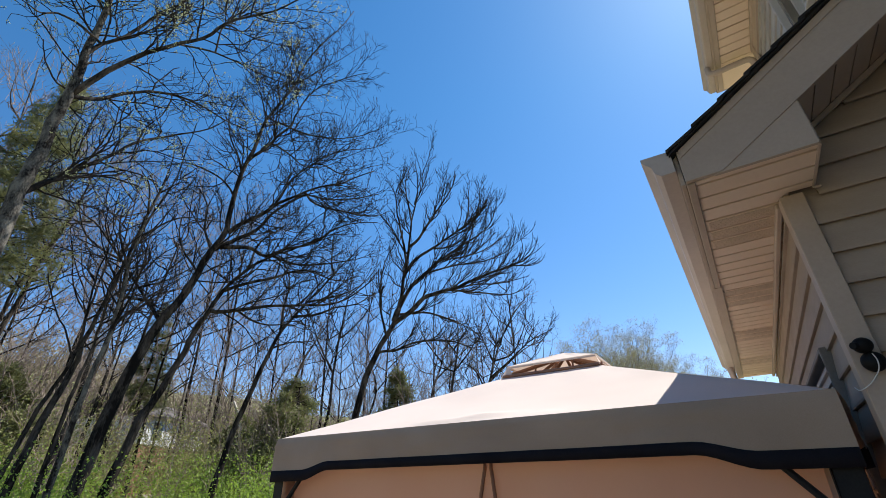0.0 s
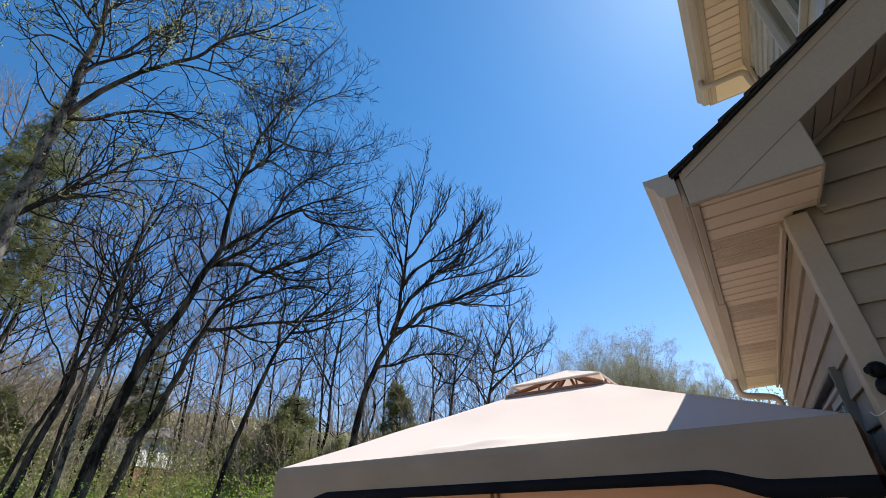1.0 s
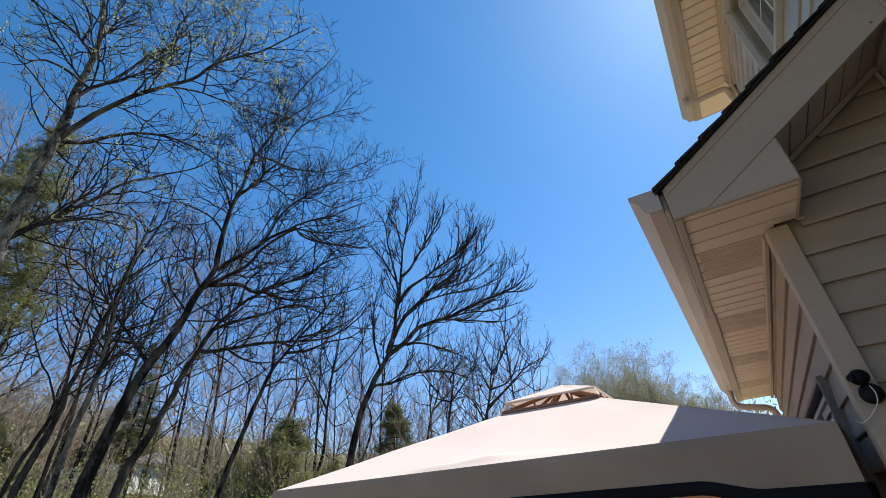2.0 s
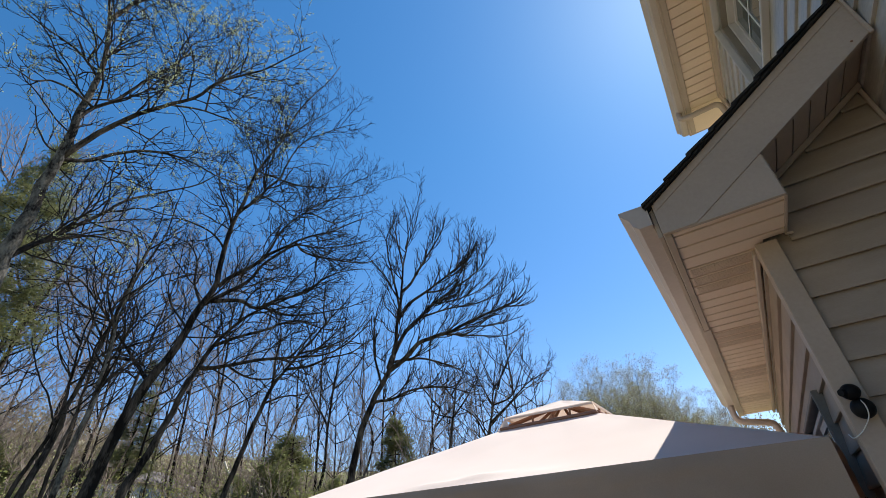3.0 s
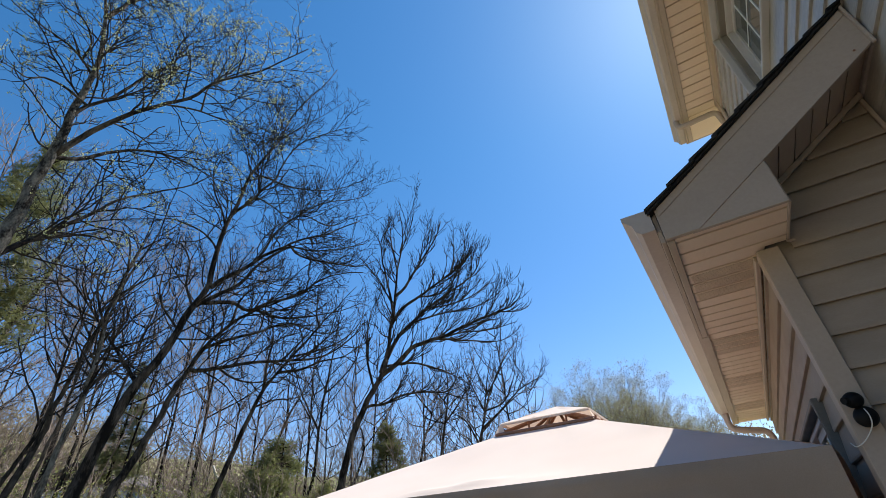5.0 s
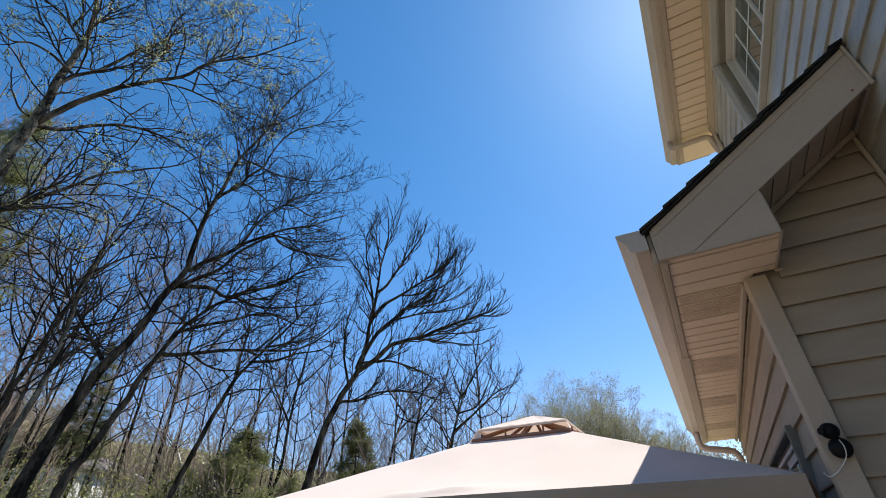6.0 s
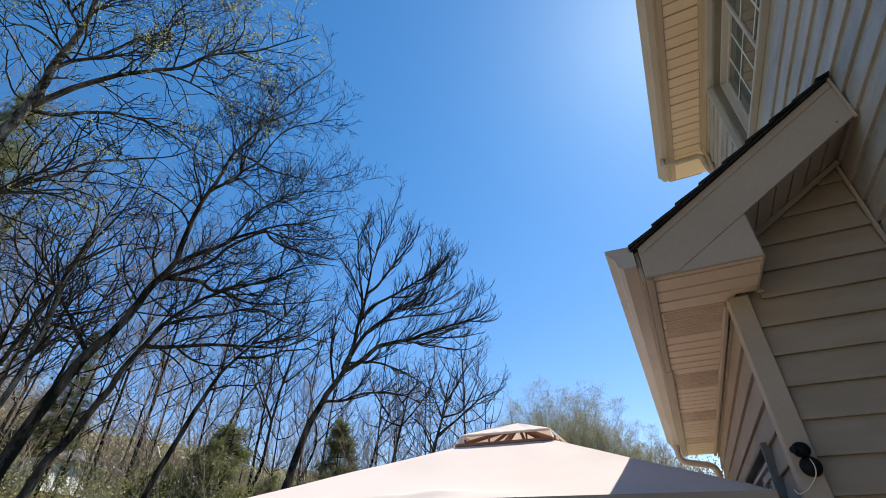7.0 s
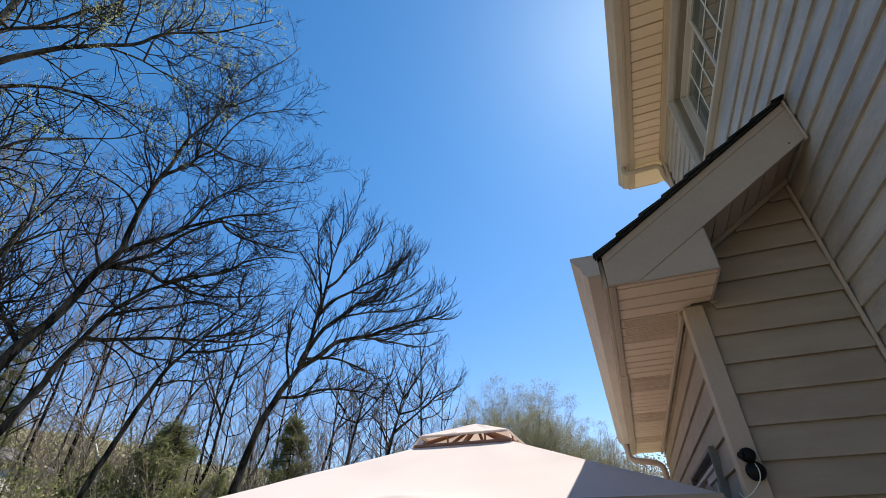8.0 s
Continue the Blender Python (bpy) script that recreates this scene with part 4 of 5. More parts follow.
tree.limb(0.06, (-13.54, 0.07, 13.67), (-13.65, 0.52, 14.61), (-13.76, 0.86, 15.73), (-13.85, 1.24, 16.97), (-13.88, 1.65, 17.88), (-13.94, 1.87, 18.93), (-14.01, 2.09, 20.18), (-13.96, 2.79, 21.57), (-14.01, 3.06, 23.15))
tree.limb(0.03, (-13.23, 1.47, 17.11), (-13.23, 2.19, 17.75), (-13.18, 2.77, 18.20), (-13.26, 3.10, 19.82), (-13.44, 3.14, 21.53), (-13.53, 3.53, 23.93))
tree.limb(0.065, (-13.53, 0.15, 11.18), (-13.61, 0.57, 11.92), (-13.67, 1.13, 12.70), (-13.66, 1.79, 13.36), (-13.59, 2.58, 13.78), (-13.46, 3.30, 13.86), (-13.28, 4.09, 13.73), (-13.00, 4.96, 13.72))
tree.limb(0.03, (-13.04, 2.10, 13.09), (-13.18, 2.08, 12.33), (-13.35, 1.89, 11.82), (-13.48, 1.84, 11.25))
tree.limb(0.075, (-13.57, -0.08, 8.17), (-13.79, 0.45, 9.02), (-13.96, 0.99, 9.88), (-14.09, 1.59, 10.87), (-14.18, 2.09, 11.78), (-14.16, 3.01, 12.72), (-14.07, 3.87, 13.60), (-13.98, 4.55, 14.70))
tree.limb(0.04, (-13.57, -0.08, 13.81), (-13.47, -0.58, 13.83), (-13.36, -1.05, 13.62), (-13.26, -1.34, 13.22), (-13.15, -1.67, 13.13), (-13.04, -1.96, 13.00))
tree.limb(0.045, (-13.59, -0.22, 15.00), (-13.80, -0.73, 15.62), (-13.97, -1.23, 15.92), (-14.11, -1.69, 16.07), (-14.29, -2.30, 16.33), (-14.45, -2.95, 16.72))
tree.limb(0.04, (-13.59, -0.25, 15.66), (-13.57, -0.61, 16.18), (-13.53, -1.09, 16.80), (-13.49, -1.56, 16.73), (-13.43, -1.96, 16.91))
tree.limb(0.085, (-13.63, -0.53, 17.52), (-13.81, -0.32, 19.32), (-13.96, -0.16, 20.99), (-14.15, -0.02, 23.35))
tree.limb(0.035, (-13.61, -0.35, 19.05), (-13.76, 0.16, 20.62), (-13.87, 0.92, 22.42), (-13.96, 1.70, 25.09))
tree.limb(0.035, (-13.60, -0.29, 16.29), (-13.66, -0.03, 16.68), (-13.86, -0.17, 17.89), (-14.05, 0.01, 19.46), (-14.19, 0.48, 21.17), (-14.24, 1.46, 22.25))
tree.limb(0.03, (-13.57, -0.09, 12.34), (-13.62, -0.15, 12.84), (-13.69, -0.38, 13.29))
tree.limb(0.035, (-13.40, 0.80, 13.56), (-13.53, 1.50, 13.79), (-13.61, 2.10, 13.77), (-13.64, 2.39, 13.70))
tree.finish(65, lift=0.04, density=1.0, buds=46000, size=0.042)
tree = Tree("large bare dark tree with spreading forked limbs", BARK_DARK, TWIG, 0.19, (-15.31, 4.03, 3.80), (-15.27, 4.14, 4.33), (-15.21, 4.27, 5.34), (-15.13, 4.45, 6.12), (-15.02, 4.68, 6.82), (-14.91, 4.91, 7.46), (-14.78, 5.19, 8.46), (-14.69, 5.36, 9.32), (-14.53, 5.66, 10.15), (-14.52, 5.68, 11.10), (-14.53, 5.65, 12.36), (-14.44, 5.82, 13.51), (-14.35, 5.98, 14.61), (-14.26, 6.14, 16.11), (-14.04, 6.50, 17.30), (-13.78, 6.89, 18.59), (-13.65, 7.08, 20.08), (-13.27, 7.62, 21.86), (-12.85, 8.15, 23.28), (-12.39, 8.68, 25.04))
tree.limb(0.071, (-14.42, 5.85, 13.67), (-13.97, 6.22, 14.41), (-13.66, 6.44, 15.01), (-13.32, 6.70, 15.58), (-13.13, 6.75, 16.24), (-12.63, 7.02, 17.56), (-11.88, 7.61, 18.25), (-10.84, 8.35, 18.86))
tree.limb(0.048, (-13.72, 6.99, 15.92), (-13.30, 7.84, 15.94), (-12.73, 8.82, 16.20), (-12.07, 9.78, 16.80), (-11.58, 10.43, 17.54))
tree.limb(0.095, (-14.48, 5.75, 10.28), (-14.30, 5.95, 10.65), (-13.74, 6.61, 11.34), (-13.44, 6.92, 11.88), (-13.03, 7.34, 12.27), (-12.53, 7.84, 12.77), (-11.80, 8.50, 13.09), (-10.82, 9.28, 13.81))
tree.limb(0.081, (-14.65, 5.43, 9.61), (-14.51, 6.19, 10.24), (-14.38, 6.80, 10.93), (-14.26, 7.43, 12.07), (-13.91, 8.41, 13.26), (-13.46, 9.28, 13.37), (-12.81, 10.36, 13.79), (-12.20, 11.21, 14.30))
tree.limb(0.052, (-13.32, 7.55, 12.50), (-12.71, 8.08, 12.15), (-11.82, 8.78, 11.85), (-10.88, 9.41, 11.63), (-10.25, 9.78, 11.82))
tree.limb(0.081, (-14.51, 5.69, 9.93), (-14.24, 6.53, 9.93), (-14.02, 7.11, 9.79), (-13.73, 7.82, 10.29), (-13.27, 8.75, 10.89), (-12.97, 9.31, 11.61), (-12.54, 10.00, 12.16), (-11.87, 10.88, 12.44))
tree.limb(0.048, (-13.76, 6.92, 11.89), (-13.74, 7.60, 13.64), (-13.47, 8.45, 14.94), (-13.06, 9.35, 15.98), (-12.21, 10.74, 16.80), (-11.80, 11.34, 17.55))
tree.limb(0.043, (-14.36, 5.97, 14.45), (-13.83, 6.36, 14.58), (-13.22, 6.80, 14.09), (-12.57, 7.20, 13.42), (-11.78, 7.66, 13.45), (-10.94, 8.05, 13.86))
tree.limb(0.052, (-14.53, 5.67, 11.84), (-15.12, 5.35, 12.73), (-15.90, 4.76, 13.31), (-16.41, 4.35, 13.45), (-16.88, 4.02, 13.21))
tree.limb(0.048, (-14.53, 5.66, 12.77), (-14.80, 5.62, 13.86), (-15.26, 5.28, 15.09), (-15.58, 5.19, 16.51), (-15.70, 5.41, 17.82))
tree.limb(0.043, (-14.24, 6.17, 16.19), (-14.33, 5.73, 17.04), (-14.40, 5.30, 17.98), (-14.25, 5.26, 19.17))
tree.limb(0.038, (-13.76, 6.93, 18.68), (-13.18, 7.59, 19.80), (-12.56, 8.23, 20.81), (-11.66, 9.05, 22.33))
tree.limb(0.038, (-14.04, 6.50, 17.30), (-14.43, 6.41, 18.79), (-14.58, 6.86, 20.97), (-14.78, 7.09, 22.96))
tree.limb(0.067, (-15.08, 4.55, 6.63), (-15.65, 4.41, 7.35), (-16.31, 4.13, 8.10), (-17.33, 3.63, 9.36), (-18.36, 3.01, 10.65), (-19.15, 2.38, 11.31), (-19.99, 1.69, 12.30))
tree.limb(0.048, (-14.69, 5.36, 9.32), (-15.16, 5.24, 10.44), (-15.50, 5.29, 11.56), (-15.93, 5.02, 12.38), (-16.34, 4.64, 12.63))
tree.limb(0.048, (-14.77, 5.21, 8.50), (-15.51, 4.86, 9.52), (-16.00, 4.77, 10.55), (-16.26, 5.01, 11.48), (-16.30, 5.91, 11.65))
tree.limb(0.052, (-15.57, 3.36, 7.32), (-15.46, 3.90, 7.71), (-15.33, 4.48, 8.11), (-15.17, 5.07, 8.70), (-15.12, 5.26, 9.00))
tree.limb(0.038, (-12.79, 8.22, 14.30), (-12.21, 9.01, 14.02), (-11.60, 9.75, 14.64), (-10.90, 10.48, 15.07))
tree.finish(66, lift=0.04, density=1.12)
tree = Tree("leaning bare dark tree with a long level limb", BARK_DARK, TWIG, 0.15, (-15.53, 5.03, 3.87), (-15.43, 5.22, 4.43), (-15.26, 5.57, 5.68), (-15.15, 5.77, 6.72), (-15.00, 6.06, 7.53), (-14.85, 6.31, 8.27), (-14.52, 6.86, 9.28), (-14.08, 7.51, 9.96), (-13.69, 8.05, 10.37), (-12.92, 8.99, 11.18), (-12.16, 9.80, 11.78))
tree.limb(0.085, (-15.01, 6.03, 7.29), (-14.80, 6.20, 7.43), (-14.31, 6.63, 7.53), (-13.62, 7.19, 7.68), (-12.72, 7.86, 7.74), (-11.75, 8.49, 7.74), (-11.07, 8.86, 8.07), (-10.32, 9.17, 8.68))
tree.limb(0.057, (-14.08, 7.51, 9.96), (-13.67, 8.39, 9.83), (-13.16, 9.34, 10.12), (-12.55, 10.28, 10.51), (-12.00, 11.05, 11.01))
tree.limb(0.067, (-14.87, 6.27, 8.20), (-14.36, 6.87, 8.65), (-13.75, 7.54, 8.99), (-13.07, 8.20, 9.34), (-12.13, 9.04, 8.98), (-11.49, 9.54, 9.17))
tree.limb(0.048, (-14.52, 6.86, 9.28), (-14.77, 7.28, 10.65), (-14.70, 8.12, 11.75), (-14.67, 8.57, 12.50))
tree.limb(0.048, (-13.41, 8.41, 8.07), (-13.20, 8.94, 8.82), (-12.95, 9.49, 9.61), (-12.59, 10.05, 9.81))
tree.limb(0.043, (-14.56, 6.79, 7.63), (-14.05, 7.16, 7.22), (-13.43, 7.61, 7.07), (-12.95, 7.90, 7.21), (-12.27, 8.31, 6.95))
tree.limb(0.038, (-15.00, 6.06, 7.53), (-15.38, 6.68, 9.22), (-15.53, 6.87, 9.91), (-15.91, 6.59, 10.17))
tree.finish(67, lift=0.04, density=1.05)
tree = Tree("slender leaning bare dark tree", BARK_DARK, TWIG, 0.115, (-14.38, 7.44, 3.81), (-14.20, 7.69, 5.08), (-13.98, 7.99, 6.36), (-13.82, 8.21, 7.14), (-13.54, 8.56, 7.85), (-13.21, 8.97, 8.60), (-12.90, 9.32, 9.30), (-12.41, 9.83, 10.30), (-11.78, 10.43, 11.50))
tree.limb(0.057, (-13.54, 8.56, 7.85), (-12.96, 8.97, 7.77), (-12.35, 9.33, 8.03), (-11.63, 9.75, 8.16), (-10.95, 10.06, 8.60))
tree.limb(0.052, (-13.82, 8.21, 7.14), (-13.98, 8.27, 7.97), (-14.11, 8.46, 9.17), (-14.44, 8.31, 10.18))
tree.limb(0.048, (-12.90, 9.32, 9.30), (-12.79, 9.28, 10.23), (-12.69, 9.24, 11.20))
tree.limb(0.043, (-13.21, 8.97, 8.60), (-12.66, 9.88, 8.82), (-12.19, 10.62, 9.50), (-11.83, 11.23, 10.62))
tree.limb(0.038, (-13.98, 7.99, 6.36), (-13.72, 8.62, 6.76), (-13.36, 9.32, 6.92), (-13.09, 9.84, 7.37))
tree.finish(68, lift=0.05, density=0.95)
tree = Tree("bare dark tree with a wide upswept fan of twigs", BARK_DARK, TWIG, 0.175, (-12.09, 10.42, 3.65), (-12.02, 10.48, 4.31), (-11.82, 10.67, 5.55), (-11.50, 10.95, 6.67), (-11.04, 11.33, 7.79), (-10.89, 11.44, 8.65), (-10.83, 11.49, 9.36), (-10.74, 11.56, 10.11), (-10.64, 11.64, 11.44), (-10.55, 11.70, 12.59), (-10.37, 11.84, 14.13), (-10.48, 11.76, 15.65))
tree.limb(0.114, (-11.08, 11.30, 7.75), (-10.38, 11.56, 8.19), (-9.91, 11.69, 8.63), (-9.25, 11.92, 8.80), (-8.59, 12.12, 8.90), (-7.66, 12.35, 9.20), (-6.72, 12.53, 9.41), (-6.08, 12.62, 9.49), (-5.72, 12.65, 9.66))
tree.limb(0.052, (-9.16, 12.63, 9.14), (-8.42, 13.25, 9.39), (-7.66, 13.82, 9.44), (-6.95, 14.30, 9.63), (-6.52, 14.56, 9.78))
tree.limb(0.048, (-9.55, 12.39, 9.01), (-8.58, 12.74, 8.93), (-7.61, 13.03, 8.70), (-6.85, 13.20, 8.55), (-6.39, 13.29, 8.67))
tree.limb(0.085, (-10.88, 11.46, 8.42), (-10.71, 11.86, 9.37), (-10.32, 12.37, 10.08), (-9.89, 12.89, 10.79), (-9.21, 13.57, 11.58), (-8.50, 14.20, 12.32), (-8.10, 14.55, 12.94), (-7.87, 14.81, 13.78))
tree.limb(0.048, (-9.57, 12.38, 10.49), (-8.96, 13.02, 10.71), (-8.19, 13.74, 11.13), (-7.54, 14.32, 11.85), (-7.18, 14.65, 12.46))
tree.limb(0.043, (-10.05, 12.06, 9.93), (-8.91, 12.40, 10.06), (-7.73, 12.67, 10.01), (-6.74, 12.82, 10.22), (-6.05, 12.85, 10.62))
tree.limb(0.076, (-10.75, 11.56, 9.93), (-10.36, 11.74, 10.52), (-9.86, 12.01, 10.90), (-9.17, 12.34, 11.41), (-8.51, 12.61, 11.90), (-7.85, 12.86, 12.41), (-7.42, 12.98, 13.10))
tree.limb(0.043, (-9.94, 12.13, 10.98), (-9.29, 12.96, 11.36), (-8.84, 13.57, 12.17), (-8.55, 14.05, 13.20))
tree.limb(0.067, (-10.65, 11.63, 10.90), (-10.23, 11.74, 11.47), (-9.75, 11.85, 12.18), (-9.18, 11.97, 12.98), (-8.68, 12.06, 13.73), (-8.40, 12.06, 14.39))
tree.limb(0.038, (-10.26, 11.92, 11.70), (-9.92, 12.50, 13.02), (-9.88, 12.80, 14.27), (-9.64, 13.29, 15.93))
tree.limb(0.057, (-10.76, 11.55, 9.99), (-10.76, 11.40, 11.11), (-10.86, 11.19, 12.12), (-10.94, 11.03, 12.96), (-10.90, 10.96, 13.89), (-10.47, 11.18, 14.72))
tree.limb(0.038, (-10.47, 11.76, 13.34), (-10.07, 11.85, 14.33), (-9.83, 11.88, 15.06), (-9.70, 11.83, 15.90))
tree.limb(0.038, (-10.55, 11.70, 12.59), (-10.94, 11.75, 14.02), (-11.09, 11.84, 14.97), (-11.01, 12.15, 16.17))
tree.limb(0.038, (-8.68, 12.91, 12.10), (-8.46, 13.11, 13.00), (-8.45, 13.18, 13.99), (-8.49, 13.21, 14.62))
tree.limb(0.038, (-8.80, 12.84, 11.12), (-8.40, 13.35, 12.20), (-8.22, 13.74, 13.54), (-8.24, 13.95, 14.66))
tree.limb(0.057, (-10.96, 11.40, 7.96), (-10.30, 12.19, 8.25), (-9.68, 12.86, 8.09), (-9.17, 13.38, 7.83), (-8.71, 13.84, 7.44))
tree.limb(0.048, (-11.41, 11.03, 6.95), (-11.29, 10.68, 8.20), (-11.15, 10.48, 9.14), (-10.91, 10.40, 10.00), (-10.53, 10.47, 10.70))
tree.limb(0.067, (-11.53, 10.92, 6.51), (-10.83, 11.20, 6.57), (-10.20, 11.40, 6.79), (-9.27, 11.69, 6.78), (-8.55, 11.86, 6.61), (-7.89, 11.98, 6.26))
tree.finish(69, lift=0.09, density=1.2, angle=0.43, reach=0.8, kink=0.09)
tree = Tree("slim bare tree with a pale sunlit trunk", BARK_GREY, TWIG, 0.085, (-14.42, 2.99, 3.66), (-14.42, 3.01, 4.20), (-14.41, 3.03, 4.90), (-14.38, 3.13, 5.66), (-14.38, 3.10, 6.24), (-14.39, 3.09, 7.10), (-14.41, 3.02, 8.07), (-14.41, 3.04, 9.03), (-14.39, 3.09, 9.74), (-14.35, 3.19, 10.62), (-14.31, 3.29, 11.45), (-14.20, 3.57, 12.17))
tree.limb(0.038, (-14.38, 3.10, 6.24), (-14.12, 3.21, 6.74), (-13.97, 3.26, 7.03))
tree.limb(0.038, (-14.41, 3.02, 8.07), (-14.73, 2.64, 8.80), (-14.92, 2.55, 9.61), (-15.02, 2.63, 10.31))
tree.limb(0.038, (-14.39, 3.09, 9.74), (-14.38, 2.82, 10.55), (-14.43, 2.44, 11.02))
tree.limb(0.028, (-14.35, 3.19, 10.62), (-14.35, 3.71, 11.23), (-14.27, 4.23, 11.36))
tree.finish(79, lift=0.05, density=0.35)
tree = Tree("slim bare tree beside the pale one", BARK_DARK, TWIG, 0.07, (-15.63, 2.55, 3.79), (-15.58, 2.70, 4.41), (-15.52, 2.87, 5.21), (-15.53, 2.86, 6.08), (-15.54, 2.81, 6.53), (-15.56, 2.75, 7.25), (-15.57, 2.73, 8.02), (-15.55, 2.80, 8.77), (-15.51, 2.93, 9.59), (-15.55, 2.79, 10.38))
tree.limb(0.033, (-15.53, 2.86, 6.08), (-15.27, 2.98, 6.50), (-15.05, 3.13, 6.80))
tree.limb(0.033, (-15.56, 2.75, 7.25), (-15.83, 2.50, 8.02), (-16.05, 2.49, 9.02))
tree.finish(80, lift=0.05, density=0.35)
tree = Tree("slim bare leaning tree", BARK_DARK, TWIG, 0.07, (-14.88, 2.91, 3.71), (-14.87, 2.93, 4.44), (-14.85, 3.00, 5.31), (-14.85, 2.98, 5.95), (-14.85, 3.00, 6.72), (-14.83, 3.03, 7.71), (-14.85, 2.99, 8.60))
tree.limb(0.033, (-14.85, 2.98, 5.95), (-14.64, 3.13, 6.23), (-14.42, 3.33, 6.37))
tree.limb(0.028, (-14.85, 3.00, 6.72), (-15.15, 2.72, 7.54), (-15.31, 2.76, 8.31))
tree.finish(81, lift=0.05, density=0.35)
tree = Tree("bare bushy tree behind the gazebo", BARK_DARK, TWIG, 0.13, (-11.28, 19.23, 5.79), (-11.02, 19.36, 7.07), (-10.76, 19.49, 8.44), (-10.53, 19.60, 9.60), (-10.17, 19.76, 11.07))
tree.limb(0.057, (-11.02, 19.36, 7.07), (-10.01, 19.48, 7.71), (-8.95, 19.56, 8.47), (-8.03, 19.62, 8.86), (-7.53, 19.65, 8.97))
tree.limb(0.048, (-10.92, 19.41, 7.61), (-10.05, 20.09, 8.26), (-9.58, 20.54, 9.28), (-9.34, 20.87, 10.40), (-9.34, 21.04, 11.34))
tree.limb(0.048, (-10.84, 19.45, 8.02), (-11.23, 19.09, 9.06), (-11.48, 18.83, 9.91), (-11.51, 18.73, 10.51))
tree.limb(0.043, (-10.70, 19.52, 8.73), (-10.21, 20.03, 9.63), (-9.89, 20.43, 10.59), (-9.70, 20.80, 11.82))
tree.limb(0.048, (-11.15, 19.29, 6.42), (-11.58, 18.69, 7.35), (-12.05, 18.18, 7.77), (-12.27, 17.83, 8.32))
tree.finish(82, lift=0.06, density=0.8)
tree = Tree("bare bushy tree beside the fan-shaped one", BARK_DARK, TWIG, 0.11, (-12.46, 17.41, 5.32), (-12.14, 17.61, 7.29), (-11.96, 17.72, 8.64), (-11.96, 17.71, 9.81), (-12.15, 17.60, 10.69))
tree.limb(0.048, (-12.14, 17.61, 7.29), (-11.41, 17.72, 7.97), (-10.85, 17.75, 8.67), (-10.36, 17.69, 9.62))
tree.limb(0.043, (-12.06, 17.65, 7.96), (-12.70, 17.55, 9.07), (-13.04, 17.56, 10.12))
tree.limb(0.043, (-11.99, 17.69, 8.51), (-11.42, 17.87, 9.41), (-11.18, 17.88, 10.25))
tree.limb(0.043, (-12.23, 17.55, 6.78), (-13.06, 17.37, 7.57), (-13.63, 17.30, 8.52))
tree.finish(83, lift=0.06, density=0.7)
tree = Tree("thin bare woodland tree at the foot of the bank", BARK_DARK, TWIG, 0.13, (-15.6, 2.7, 3.3), (-15.7, 3.0, 4.9), (-15.6, 3.0, 5.8), (-15.3, 3.1, 7.2), (-15.1, 3.3, 9.3), (-15.2, 3.8, 11.8), (-15.4, 4.0, 14.7))
tree.limb(0.037, (-15.3, 3.1, 7.2), (-15.7, 2.7, 8.6), (-16.0, 2.2, 10.1))
tree.limb(0.037, (-15.1, 3.3, 9.3), (-14.5, 4.0, 10.0), (-13.6, 4.9, 10.0))
tree.finish(70, lift=0.04, density=0.55)
tree = Tree("thin bare woodland tree at the foot of the bank", BARK_DARK, TWIG, 0.16, (-18.2, 4.2, 3.6), (-18.4, 4.5, 5.5), (-18.2, 4.6, 7.6), (-18.0, 4.3, 9.1), (-18.0, 4.2, 10.4), (-18.1, 4.6, 13.2), (-18.3, 4.7, 15.2))
tree.limb(0.050, (-18.2, 4.6, 7.6), (-18.2, 5.5, 8.7), (-17.9, 6.7, 10.1))
tree.limb(0.050, (-18.0, 4.3, 8.9), (-18.0, 2.8, 9.9), (-17.8, 2.1, 11.0))
tree.finish(71, lift=0.04, density=0.55)
tree = Tree("thin bare woodland tree at the foot of the bank", BARK_DARK, TWIG, 0.16, (-21.8, 2.5, 6.5), (-22.0, 2.7, 8.5), (-21.9, 2.8, 10.2), (-21.5, 3.0, 11.7), (-21.5, 3.1, 14.2), (-21.8, 2.9, 17.2))
tree.limb(0.050, (-21.9, 2.8, 10.2), (-22.4, 2.0, 12.1), (-22.8, 1.8, 14.0))
tree.finish(72, lift=0.04, density=0.55)
tree = Tree("thin bare woodland tree at the foot of the bank", BARK_DARK, TWIG, 0.13, (-22.7, 6.5, 4.0), (-22.9, 6.7, 7.0), (-22.8, 6.6, 8.9), (-22.5, 6.5, 12.3), (-22.6, 6.1, 15.7))
tree.limb(0.037, (-22.8, 6.6, 8.9), (-22.8, 7.5, 11.3), (-23.0, 8.0, 13.0))
tree.finish(73, lift=0.04, density=0.55)
tree = Tree("thin bare woodland tree at the foot of the bank", BARK_DARK, TWIG, 0.16, (-19.2, 15.7, 4.3), (-19.2, 16.1, 5.8), (-19.1, 16.1, 8.0), (-18.7, 16.0, 10.0), (-18.4, 16.2, 13.1), (-18.5, 16.6, 16.3))
tree.limb(0.062, (-19.1, 16.1, 8.0), (-20.1, 15.5, 9.9), (-20.9, 15.2, 12.0))
tree.limb(0.062, (-18.7, 16.0, 9.7), (-17.3, 16.5, 11.1), (-16.5, 16.5, 12.9))
tree.finish(74, lift=0.04, density=0.55)
